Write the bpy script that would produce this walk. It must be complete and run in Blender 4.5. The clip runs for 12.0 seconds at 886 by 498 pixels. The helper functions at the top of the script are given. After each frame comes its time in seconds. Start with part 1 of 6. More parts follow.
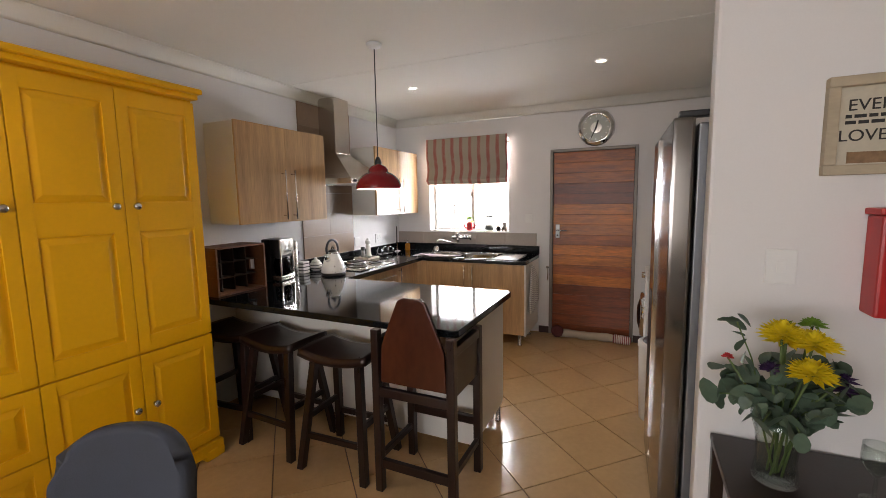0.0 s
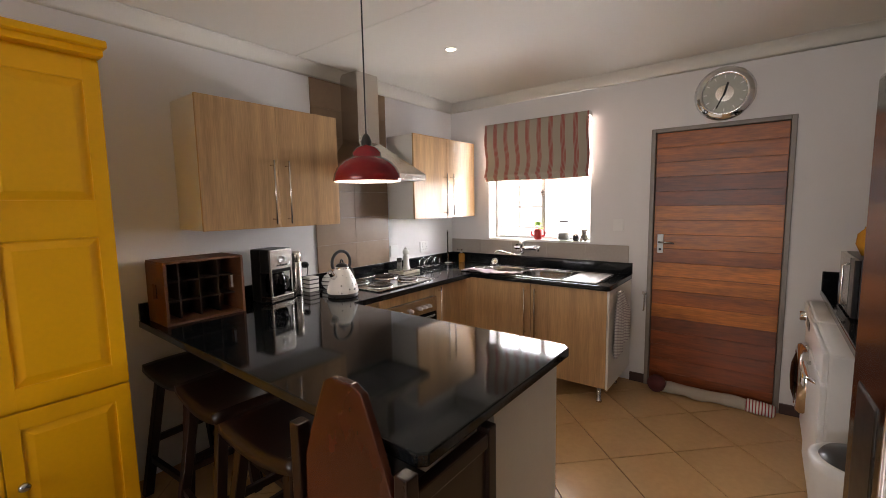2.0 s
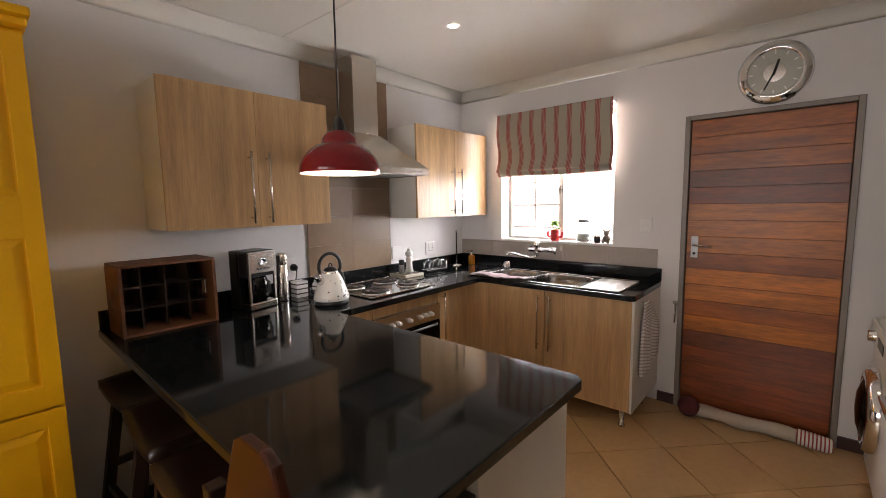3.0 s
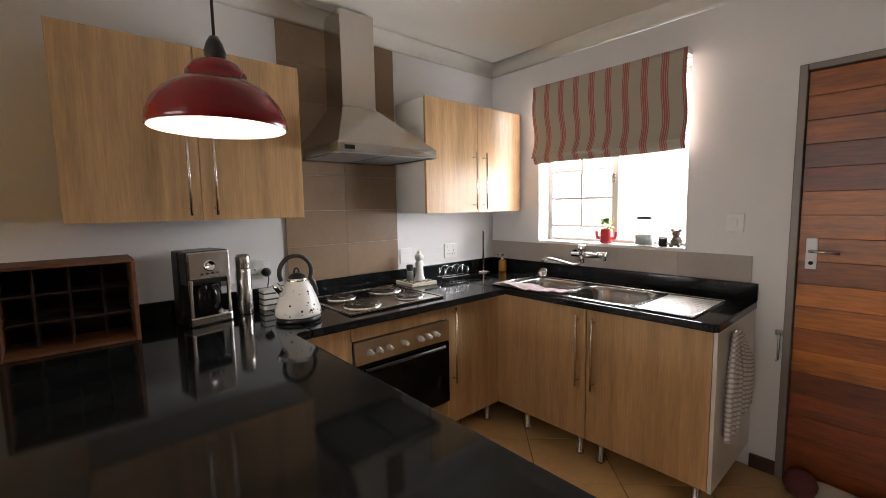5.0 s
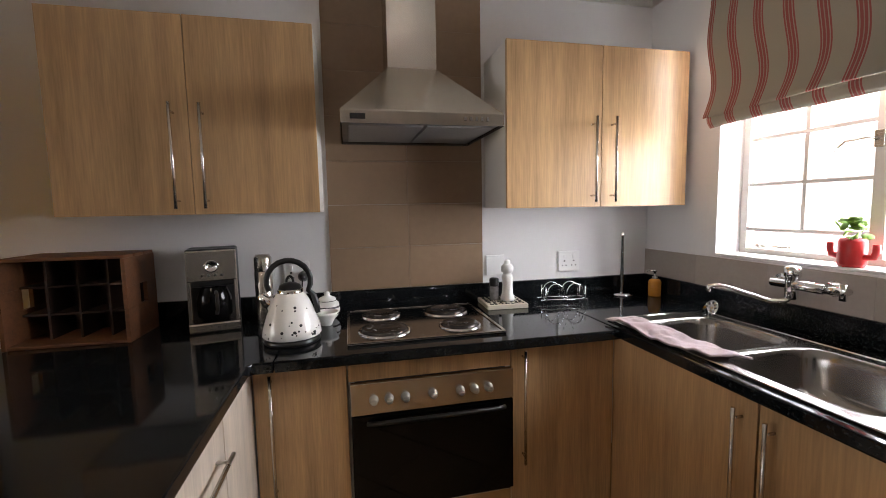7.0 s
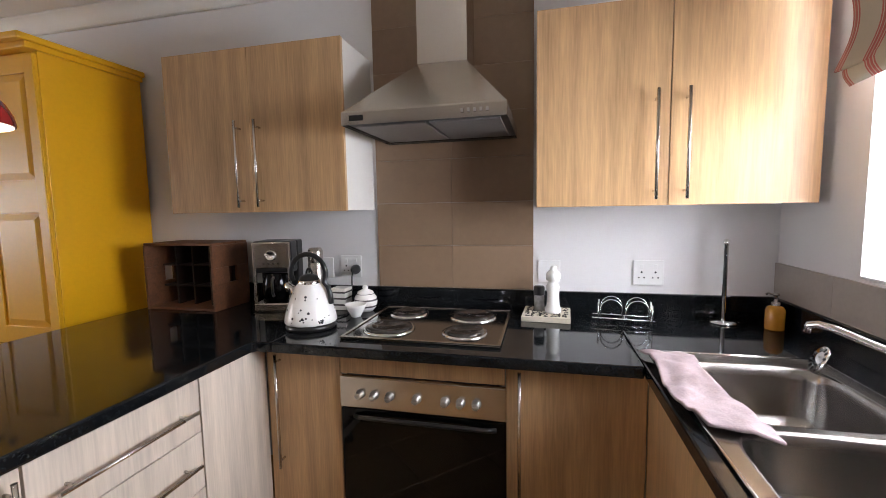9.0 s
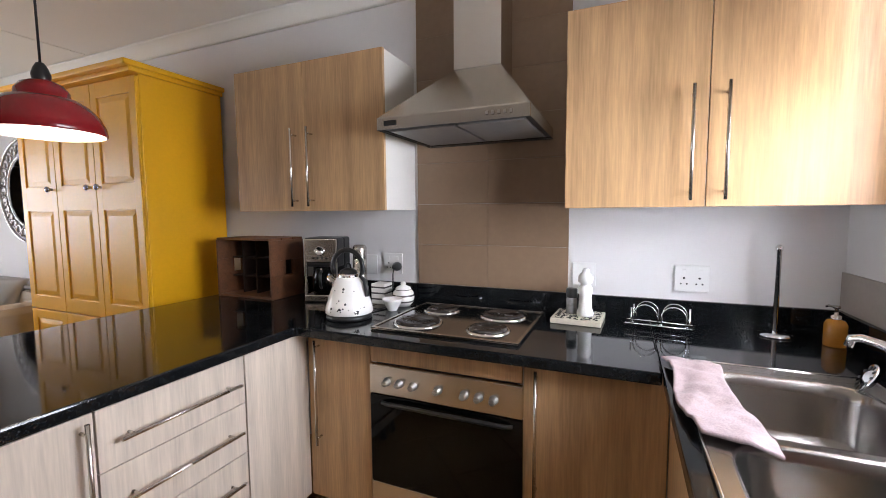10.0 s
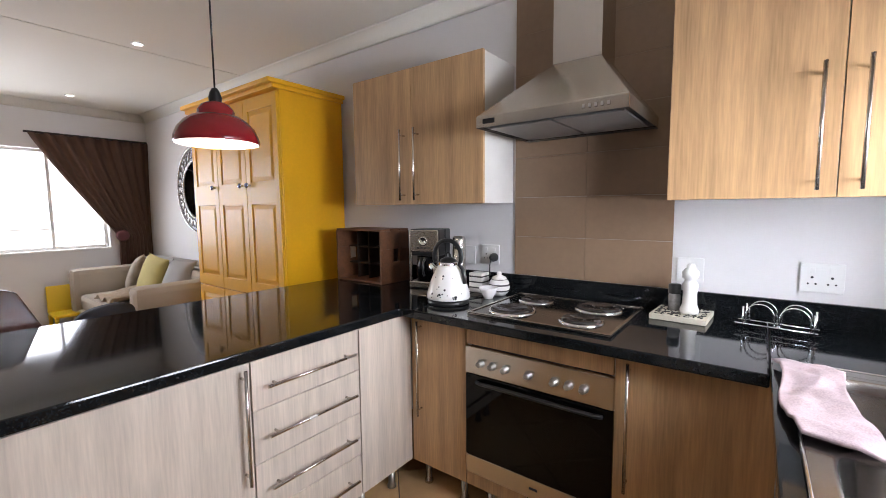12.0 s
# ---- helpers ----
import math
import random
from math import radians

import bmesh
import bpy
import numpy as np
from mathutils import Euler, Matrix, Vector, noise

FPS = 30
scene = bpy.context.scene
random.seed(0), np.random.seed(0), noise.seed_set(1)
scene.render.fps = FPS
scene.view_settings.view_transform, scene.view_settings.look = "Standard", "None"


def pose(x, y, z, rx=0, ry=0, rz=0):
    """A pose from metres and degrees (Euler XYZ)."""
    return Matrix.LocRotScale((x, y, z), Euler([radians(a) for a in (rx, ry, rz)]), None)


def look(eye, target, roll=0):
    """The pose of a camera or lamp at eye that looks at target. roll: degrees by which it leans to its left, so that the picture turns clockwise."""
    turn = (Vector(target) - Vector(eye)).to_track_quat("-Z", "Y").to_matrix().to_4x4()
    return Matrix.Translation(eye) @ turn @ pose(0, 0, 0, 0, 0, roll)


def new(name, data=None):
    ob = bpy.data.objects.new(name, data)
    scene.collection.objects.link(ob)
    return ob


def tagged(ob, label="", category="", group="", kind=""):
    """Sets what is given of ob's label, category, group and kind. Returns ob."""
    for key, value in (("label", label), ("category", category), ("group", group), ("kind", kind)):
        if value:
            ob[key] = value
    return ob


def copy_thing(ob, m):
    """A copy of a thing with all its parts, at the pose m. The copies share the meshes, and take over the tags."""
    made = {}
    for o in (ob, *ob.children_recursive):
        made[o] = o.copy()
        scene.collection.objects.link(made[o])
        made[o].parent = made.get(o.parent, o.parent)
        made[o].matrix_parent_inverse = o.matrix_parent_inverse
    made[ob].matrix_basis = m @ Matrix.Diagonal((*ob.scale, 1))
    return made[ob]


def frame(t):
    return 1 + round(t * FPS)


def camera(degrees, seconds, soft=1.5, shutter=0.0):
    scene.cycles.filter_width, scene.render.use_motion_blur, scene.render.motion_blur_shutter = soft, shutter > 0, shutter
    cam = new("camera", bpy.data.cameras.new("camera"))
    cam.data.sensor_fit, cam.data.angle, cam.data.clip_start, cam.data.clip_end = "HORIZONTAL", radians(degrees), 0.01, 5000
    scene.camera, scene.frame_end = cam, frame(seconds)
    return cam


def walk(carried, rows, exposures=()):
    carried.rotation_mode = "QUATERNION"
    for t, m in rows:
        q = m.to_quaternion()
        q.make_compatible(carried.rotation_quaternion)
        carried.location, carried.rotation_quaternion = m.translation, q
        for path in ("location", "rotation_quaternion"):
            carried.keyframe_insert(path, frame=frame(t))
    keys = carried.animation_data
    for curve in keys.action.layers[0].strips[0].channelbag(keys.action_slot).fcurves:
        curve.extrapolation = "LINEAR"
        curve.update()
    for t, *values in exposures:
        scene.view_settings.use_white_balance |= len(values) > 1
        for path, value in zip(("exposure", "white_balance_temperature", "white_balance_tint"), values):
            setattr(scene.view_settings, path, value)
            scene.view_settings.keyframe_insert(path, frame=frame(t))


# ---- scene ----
cam = camera(92.9, 12.0, soft=0.8)
PATH = [
    (0, (0.071, 0.477, 1.532), (-0.764, 2.28, 1.303), -1.0),
    (0.5, (-0.002, 0.834, 1.523), (-0.922, 2.596, 1.299), -0.7),
    (1, (-0.071, 1.099, 1.523), (-1.081, 2.811, 1.304), -1.0),
    (1.5, (-0.067, 1.354, 1.519), (-1.192, 2.994, 1.304), -1.1),
    (2, (-0.071, 1.56, 1.508), (-1.284, 3.137, 1.298), -1.0),
    (2.5, (-0.106, 1.748, 1.501), (-1.36, 3.292, 1.289), -1.0),
    (3, (-0.166, 1.9, 1.499), (-1.46, 3.41, 1.283), -0.9),
    (5, (-0.392, 2.593, 1.424), (-1.887, 3.907, 1.226), -1.0),
    (5.5, (-0.501, 2.818, 1.428), (-2.107, 3.993, 1.222), -0.9),
    (6, (-0.554, 3.082, 1.413), (-2.297, 4.043, 1.215), -1.4),
    (6.5, (-0.614, 3.331, 1.413), (-2.478, 4.028, 1.212), -1.1),
    (7, (-0.689, 3.589, 1.389), (-2.632, 4.025, 1.199), -1.1),
    (9, (-0.781, 4.313, 1.386), (-2.717, 3.846, 1.196), -1.0),
    (9.5, (-0.798, 4.431, 1.389), (-2.68, 3.783, 1.198), -0.8),
    (10, (-0.777, 4.492, 1.367), (-2.609, 3.708, 1.2), -0.4),
    (10.5, (-0.755, 4.527, 1.357), (-2.531, 3.626, 1.18), -0.5),
    (11, (-0.731, 4.546, 1.348), (-2.448, 3.536, 1.17), -0.4),
    (11.5, (-0.714, 4.557, 1.357), (-2.364, 3.442, 1.171), -0.4),
    (12, (-0.697, 4.564, 1.36), (-2.288, 3.367, 1.17), -0.5),
]
EXPOSURES = [(0.0, 0.66, 7100, 17), (3.0, 0.58, 7350, 20), (5.0, 0.48, 7150, 16), (7.0, 0.26, 6950, 17), (9.0, 0.64, 6650, 18), (12.0, 0.80, 6450, 18)]
walk(cam, [(t, look(eye, target, roll)) for t, eye, target, roll in PATH], EXPOSURES)

# ---- world and light ----
world = bpy.data.worlds.new("sky")
scene.world = world
world.use_nodes = True
wn = world.node_tree.nodes
sky = wn.new("ShaderNodeTexSky")
sky.sky_type = "NISHITA"
sky.sun_disc = False
sky.sun_elevation, sky.sun_rotation = radians(58), radians(200)
wn["Background"].inputs[1].default_value = 0.12
world.node_tree.links.new(sky.outputs[0], wn["Background"].inputs[0])


def lamp(name, kind, place, target, power, colour, size=(0.1, 0.1)):
    data = bpy.data.lights.new(name, kind)
    data.energy, data.color = power, colour
    if kind == "AREA":
        data.shape, data.size, data.size_y = "RECTANGLE", size[0], size[1]
    if kind in ("POINT", "SPOT"):
        data.shadow_soft_size = size[0]
    if kind == "SPOT":
        data.spot_size, data.spot_blend = radians(100), 0.6
    ob = new(name, data)
    ob.matrix_world = look(place, target)
    return ob


sun = bpy.data.lights.new("sun", "SUN")
sun.energy, sun.angle, sun.color = 2.5, radians(0.5), (1.0, 0.95, 0.87)
new("sun", sun).matrix_world = look((-2.0, -1.0, 9.0), (1.6, 1.0, 0.0))

KITCHEN_DAY, LIVING_DAY = 90.0, 38.0
lamp("kitchen_window_daylight", "AREA", (-1.8, 5.62, 1.72), (-1.8, 4.0, 1.62), KITCHEN_DAY, (0.80, 0.90, 1.0), (1.15, 1.25))
lamp("living_window_daylight", "AREA", (-0.9, -1.92, 1.5), (-0.9, 0.0, 1.4), LIVING_DAY, (0.83, 0.92, 1.0), (2.6, 1.1))
lamp("pendant_bulb_light", "POINT", (-1.502, 2.874, 1.69), (-1.502, 2.874, 0.0), 2.6, (1.0, 0.90, 0.76), (0.035, 0.035))
DOWNLIGHTS = [(-1.80, 3.93), (-0.21, 3.92), (-1.885, 0.99), (-1.945, -1.09)]
for dx, dy in DOWNLIGHTS:
    lamp("downlight_beam", "SPOT", (dx, dy, 2.515), (dx, dy, 0.0), 4.0, (1.0, 0.84, 0.62), (0.03, 0.03))


# ---- materials ----
def mat(name, base, rough=0.5, metal=0.0, var=0.12, scale=6.0, stretch=(1, 1, 1), bump=0.05, fine=60.0, random_tint=0.0, spec=0.5, fleck=None):
    """A surface with broad stains, a fine grain, uneven gloss and slight relief."""
    m = bpy.data.materials.new(name)
    m.use_nodes = True
    nt = m.node_tree
    nd, lk = nt.nodes, nt.links
    b = nd["Principled BSDF"]
    b.inputs["Metallic"].default_value = metal
    b.inputs["Specular IOR Level"].default_value = spec
    tc = nd.new("ShaderNodeTexCoord")
    mp = nd.new("ShaderNodeMapping")
    mp.inputs["Scale"].default_value = stretch
    lk.new(tc.outputs["Object"], mp.inputs["Vector"])
    oi = nd.new("ShaderNodeObjectInfo")
    add = nd.new("ShaderNodeVectorMath")
    add.operation = "ADD"
    mul = nd.new("ShaderNodeVectorMath")
    mul.operation = "SCALE"
    mul.inputs[0].default_value = (7.3, 5.1, 9.7)
    lk.new(oi.outputs["Random"], mul.inputs["Scale"])
    lk.new(mp.outputs[0], add.inputs[0])
    lk.new(mul.outputs[0], add.inputs[1])
    n1 = nd.new("ShaderNodeTexNoise")
    n1.inputs["Scale"].default_value, n1.inputs["Detail"].default_value = scale, 5
    n2 = nd.new("ShaderNodeTexNoise")
    n2.inputs["Scale"].default_value, n2.inputs["Detail"].default_value = fine, 3
    for n in (n1, n2):
        lk.new(add.outputs[0], n.inputs["Vector"])
    mix = nd.new("ShaderNodeMath")
    mix.operation = "MULTIPLY_ADD"
    mix.inputs[1].default_value = 0.4
    lk.new(n2.outputs[0], mix.inputs[0])
    half = nd.new("ShaderNodeMath")
    half.operation = "MULTIPLY"
    half.inputs[1].default_value = 0.6
    lk.new(n1.outputs[0], half.inputs[0])
    lk.new(half.outputs[0], mix.inputs[2])
    ramp = nd.new("ShaderNodeValToRGB")
    ramp.color_ramp.elements[0].position, ramp.color_ramp.elements[1].position = 0.3, 0.7
    lo = [max(0.0, c * (1 - var)) for c in base]
    hi = [min(1.0, c * (1 + var)) for c in base]
    ramp.color_ramp.elements[0].color, ramp.color_ramp.elements[1].color = (*lo, 1), (*hi, 1)
    lk.new(mix.outputs[0], ramp.inputs[0])
    colour = ramp.outputs[0]
    if random_tint:
        hsv = nd.new("ShaderNodeHueSaturation")
        rng = nd.new("ShaderNodeMapRange")
        rng.inputs["To Min"].default_value, rng.inputs["To Max"].default_value = 1 - random_tint, 1 + random_tint
        lk.new(oi.outputs["Random"], rng.inputs["Value"])
        lk.new(rng.outputs[0], hsv.inputs["Value"])
        lk.new(colour, hsv.inputs["Color"])
        colour = hsv.outputs[0]
    if fleck:
        vo = nd.new("ShaderNodeTexVoronoi")
        vo.inputs["Scale"].default_value = fleck[0]
        lk.new(tc.outputs["Object"], vo.inputs["Vector"])
        sep = nd.new("ShaderNodeSeparateColor")
        lk.new(vo.outputs["Color"], sep.inputs[0])
        fr = nd.new("ShaderNodeValToRGB")
        fr.color_ramp.elements[0].position, fr.color_ramp.elements[1].position = fleck[2], min(1.0, fleck[2] + 0.2)
        lk.new(sep.outputs[0], fr.inputs[0])
        mc = nd.new("ShaderNodeMix")
        mc.data_type = "RGBA"
        lk.new(fr.outputs[0], mc.inputs["Factor"])
        lk.new(colour, mc.inputs["A"])
        mc.inputs["B"].default_value = (*fleck[1], 1)
        colour = mc.outputs["Result"]
    lk.new(colour, b.inputs["Base Color"])
    rr = nd.new("ShaderNodeMapRange")
    rr.inputs["To Min"].default_value, rr.inputs["To Max"].default_value = rough * 0.8, min(1.0, rough * 1.2)
    lk.new(n1.outputs[0], rr.inputs["Value"])
    lk.new(rr.outputs[0], b.inputs["Roughness"])
    if bump:
        bp = nd.new("ShaderNodeBump")
        bp.inputs["Strength"].default_value, bp.inputs["Distance"].default_value = bump, 0.004
        lk.new(mix.outputs[0], bp.inputs["Height"])
        lk.new(bp.outputs[0], b.inputs["Normal"])
    return m


def glow(name, colour, strength):
    m = bpy.data.materials.new(name)
    m.use_nodes = True
    b = m.node_tree.nodes["Principled BSDF"]
    b.inputs["Base Color"].default_value = (*colour, 1)
    b.inputs["Emission Color"].default_value = (*colour, 1)
    b.inputs["Emission Strength"].default_value = strength
    return m


def glass(name, tint=(1, 1, 1), rough=0.0):
    m = bpy.data.materials.new(name)
    m.use_nodes = True
    nt = m.node_tree
    clear, gloss = nt.nodes.new("ShaderNodeBsdfTransparent"), nt.nodes.new("ShaderNodeBsdfGlossy")
    clear.inputs[0].default_value = (*tint, 1)
    gloss.inputs["Roughness"].default_value = rough + 0.02
    facing, mixed = nt.nodes.new("ShaderNodeLayerWeight"), nt.nodes.new("ShaderNodeMixShader")
    edge = nt.nodes.new("ShaderNodeMapRange")
    edge.interpolation_type = "SMOOTHERSTEP"
    edge.inputs["From Min"].default_value, edge.inputs["To Min"].default_value, edge.inputs["To Max"].default_value = 0.35, 0.03, 0.45
    nt.links.new(facing.outputs["Facing"], edge.inputs["Value"])
    nt.links.new(edge.outputs[0], mixed.inputs[0])
    nt.links.new(clear.outputs[0], mixed.inputs[1])
    nt.links.new(gloss.outputs[0], mixed.inputs[2])
    nt.links.new(mixed.outputs[0], nt.nodes["Material Output"].inputs["Surface"])
    return m


def striped(name, stops, repeat, axis="X", rough=0.9, bump=0.3):
    """Woven cloth with stripes across one axis; stops are (position, colour) within one repeat of so many metres."""
    m = mat(name, (0.5, 0.5, 0.5), rough, 0, 0.1, 8, bump=bump, fine=400)
    nt = m.node_tree
    nd, lk = nt.nodes, nt.links
    tc = nd.new("ShaderNodeTexCoord")
    sep = nd.new("ShaderNodeSeparateXYZ")
    lk.new(tc.outputs["Object"], sep.inputs[0])
    fr = nd.new("ShaderNodeMath")
    fr.operation = "MULTIPLY"
    fr.inputs[1].default_value = 1.0 / repeat
    lk.new(sep.outputs[axis], fr.inputs[0])
    mo = nd.new("ShaderNodeMath")
    mo.operation = "FRACT"
    lk.new(fr.outputs[0], mo.inputs[0])
    ramp = nd.new("ShaderNodeValToRGB")
    ramp.color_ramp.interpolation = "CONSTANT"
    els = ramp.color_ramp.elements
    while len(els) < len(stops):
        els.new(0.5)
    for e, (pos, c) in zip(els, stops):
        e.position, e.color = pos, (*c, 1)
    lk.new(mo.outputs[0], ramp.inputs[0])
    lk.new(ramp.outputs[0], nd["Principled BSDF"].inputs["Base Color"])
    return m


WALL = mat("wall_paint", (0.74, 0.72, 0.71), 0.75, 0, 0.02, 2.0, bump=0.15, fine=180)
CEIL = mat("ceiling_paint", (0.78, 0.75, 0.68), 0.8, 0, 0.02, 1.2, bump=0.06, fine=120)
TILE = mat("floor_tile", (0.54, 0.345, 0.17), 0.16, 0, 0.10, 3.0, bump=0.03, fine=30, random_tint=0.04)
GROUT = mat("grout", (0.16, 0.10, 0.065), 0.9, 0, 0.2, 10, bump=0.2)
GRANITE = mat("black_granite", (0.006, 0.007, 0.008), 0.07, 0, 0.4, 30, bump=0.0, spec=0.36, fleck=(260.0, (0.015, 0.0175, 0.018), 0.76))
OAK = mat("oak_laminate", (0.50, 0.31, 0.155), 0.32, 0, 0.30, 3.0, (7, 7, 0.4), 0.05, 22, spec=0.36)
# same grain as OAK, but paler and greyer; used on the peninsula fronts
PALE_LAMINATE = mat("pale_front_laminate", (0.60, 0.51, 0.42), 0.34, 0, 0.22, 3.0, (7, 7, 0.4), 0.05, 22)
CARCASS = mat("white_melamine", (0.72, 0.69, 0.64), 0.4, 0, 0.03, 3, bump=0.0)
STEEL = mat("brushed_steel", (0.62, 0.58, 0.53), 0.26, 1, 0.015, 2, (3, 3, 0.3), 0.0, 40)
STEEL_H = mat("brushed_steel_level", (0.62, 0.57, 0.50), 0.25, 1, 0.06, 4, (1, 14, 1), 0.02, 40)
CHROME = mat("chrome", (0.82, 0.82, 0.82), 0.08, 1, 0.02, 5, bump=0)
FRIDGE = mat("fridge_steel", (0.21, 0.195, 0.18), 0.17, 1, 0.03, 3, (6, 6, 0.5), 0, 30)
FRIDGE_SIDE = mat("grey_side_metal", (0.16, 0.165, 0.175), 0.4, 0.5, 0.06, 3, bump=0.05)
BLACK = mat("black_plastic", (0.012, 0.012, 0.012), 0.3, 0, 0.2, 20, bump=0.02)
OVEN_GLASS = mat("oven_glass", (0.002, 0.002, 0.002), 0.05, 0, 0.1, 4, bump=0, spec=0.22)
WHITE = mat("white_plastic", (0.78, 0.77, 0.75), 0.35, 0, 0.02, 5, bump=0)
ENAMEL = mat("white_enamel", (0.82, 0.80, 0.76), 0.15, 0, 0.02, 6, bump=0)
RED_ENAMEL = mat("red_enamel", (0.22, 0.008, 0.012), 0.18, 0, 0.1, 5, bump=0.02)
RED = mat("red_paint", (0.45, 0.012, 0.012), 0.4, 0, 0.08, 6, bump=0.03)
YELLOW = mat("yellow_paint", (0.84, 0.42, 0.006), 0.4, 0, 0.05, 2.5, bump=0.1, fine=50)
YELLOW_PLASTIC = mat("yellow_plastic", (0.80, 0.55, 0.02), 0.35, 0, 0.03, 4, bump=0)
DARK_WOOD = mat("dark_stained_wood", (0.015, 0.0055, 0.004), 0.3, 0, 0.35, 4, (4, 4, 0.8), 0.08, 25)
RED_WOOD = mat("mahogany_panel", (0.062, 0.015, 0.0065), 0.25, 0, 0.35, 3, (1.5, 4, 0.8), 0.06, 14)
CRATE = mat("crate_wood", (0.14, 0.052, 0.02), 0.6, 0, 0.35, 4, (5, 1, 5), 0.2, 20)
# crate wood darkened: the shade inside the open crate is put into its colour
CRATE_SHADED = mat("shaded_crate_wood", (0.028, 0.012, 0.007), 0.8, 0, 0.35, 4, (5, 1, 5), 0.2, 20)
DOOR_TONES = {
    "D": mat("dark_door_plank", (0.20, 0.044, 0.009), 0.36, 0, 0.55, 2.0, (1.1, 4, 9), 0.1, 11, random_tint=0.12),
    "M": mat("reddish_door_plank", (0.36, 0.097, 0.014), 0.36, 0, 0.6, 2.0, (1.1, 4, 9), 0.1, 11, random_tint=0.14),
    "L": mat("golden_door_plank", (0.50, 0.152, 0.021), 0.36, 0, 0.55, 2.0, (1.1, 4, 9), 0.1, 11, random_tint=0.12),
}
DOOR_STEEL = mat("door_frame_steel", (0.22, 0.19, 0.165), 0.45, 0.3, 0.1, 5, bump=0.05)
SPLASH = mat("splash_tile", (0.275, 0.18, 0.112), 0.38, 0, 0.10, 3, bump=0.06, fine=30, random_tint=0.05)
STRIP = mat("grey_tile", (0.36, 0.31, 0.27), 0.35, 0, 0.08, 4, bump=0.05)
SKIRT = mat("dark_skirting", (0.05, 0.02, 0.015), 0.4, 0, 0.2, 5, bump=0.05)
CURTAIN = mat("brown_curtain", (0.085, 0.042, 0.026), 0.95, 0, 0.2, 5, (5, 5, 0.4), 0.3, 200)
SOFA = mat("beige_cloth", (0.42, 0.36, 0.29), 0.95, 0, 0.1, 5, bump=0.3, fine=250)
SOFA_GREY = mat("grey_cloth", (0.36, 0.35, 0.34), 0.95, 0, 0.15, 5, bump=0.3, fine=250)
CUSHION = mat("olive_yellow_cloth", (0.45, 0.38, 0.14), 0.95, 0, 0.15, 8, bump=0.3, fine=200)
CHAIR_CLOTH = mat("slate_blue_cloth", (0.045, 0.05, 0.065), 0.85, 0, 0.2, 8, bump=0.4, fine=300)
SILVER = mat("antique_silver", (0.45, 0.44, 0.42), 0.25, 0.9, 0.3, 25, bump=0.4)
MIRROR = mat("mirror_glass", (0.85, 0.86, 0.86), 0.02, 1, 0.0, 3, bump=0)
PINK = mat("pink_cloth", (0.30, 0.225, 0.23), 0.95, 0, 0.4, 13, bump=0.6, fine=260, fleck=None)
LEAF = mat("eucalyptus_leaf", (0.075, 0.12, 0.08), 0.5, 0, 0.25, 20, bump=0.1)
LEAF_LIGHT = mat("bright_leaf", (0.16, 0.30, 0.03), 0.5, 0, 0.2, 20, bump=0.1)
PETAL_Y = mat("yellow_petal", (0.80, 0.62, 0.02), 0.6, 0, 0.12, 30, bump=0.1)
PETAL_P = mat("purple_petal", (0.035, 0.01, 0.06), 0.6, 0, 0.2, 30, bump=0.1)
PETAL_R = mat("red_petal", (0.55, 0.02, 0.03), 0.6, 0, 0.15, 30, bump=0.1)
STEM = mat("green_stem", (0.09, 0.14, 0.04), 0.6, 0, 0.2, 20, bump=0.1)
PAPER = mat("aged_cream_board", (0.52, 0.47, 0.37), 0.8, 0, 0.1, 6, bump=0.1)
FRAME_WOOD = mat("pale_frame_wood", (0.42, 0.35, 0.25), 0.6, 0, 0.15, 4, (1, 1, 3), 0.1, 25)
INK = mat("dark_ink", (0.03, 0.028, 0.025), 0.8, 0, 0.1, 10, bump=0)
AMBER = mat("amber_soap", (0.42, 0.17, 0.02), 0.15, 0, 0.1, 6, bump=0)
HOTPLATE = mat("cast_hotplate", (0.07, 0.06, 0.055), 0.26, 0.6, 0.2, 30, bump=0.1)
GLASS = glass("clear_glass", (0.93, 0.96, 0.94))
WINDOW_PAINT = mat("grey_cream_steel_paint", (0.46, 0.43, 0.39), 0.5, 0, 0.06, 6, bump=0.05)
SATIN = mat("satin_steel", (0.5, 0.48, 0.45), 0.42, 1, 0.04, 6, bump=0)
SINK_STEEL = mat("sink_steel", (0.36, 0.345, 0.33), 0.22, 1, 0.03, 3, bump=0)
HOB_STEEL = mat("hob_steel", (0.32, 0.31, 0.30), 0.12, 1, 0.04, 3, bump=0)
FILTER = mat("filter_mesh", (0.30, 0.29, 0.28), 0.5, 0.8, 0.1, 40, bump=0.1)
PANE = glass("window_glass")
WINE = mat("dark_fabric", (0.10, 0.02, 0.02), 0.8, 0, 0.2, 10, bump=0.3)
LAMP_ON = glow("lit_lamp", (1.0, 0.95, 0.86), 14.0)
BLIND = striped("blind_cloth", [(0.0, (0.40, 0.36, 0.29)), (0.42, (0.36, 0.10, 0.085)), (0.47, (0.42, 0.34, 0.28)), (0.50, (0.36, 0.10, 0.085)), (0.58, (0.40, 0.28, 0.23)), (0.61, (0.36, 0.10, 0.085)), (0.69, (0.42, 0.34, 0.28)), (0.72, (0.36, 0.10, 0.085)), (0.77, (0.40, 0.36, 0.29))], 0.112, "X")
CHECK = striped("tea_towel_cloth", [(0.0, (0.70, 0.67, 0.64)), (0.6, (0.42, 0.38, 0.38))], 0.022, "Z")
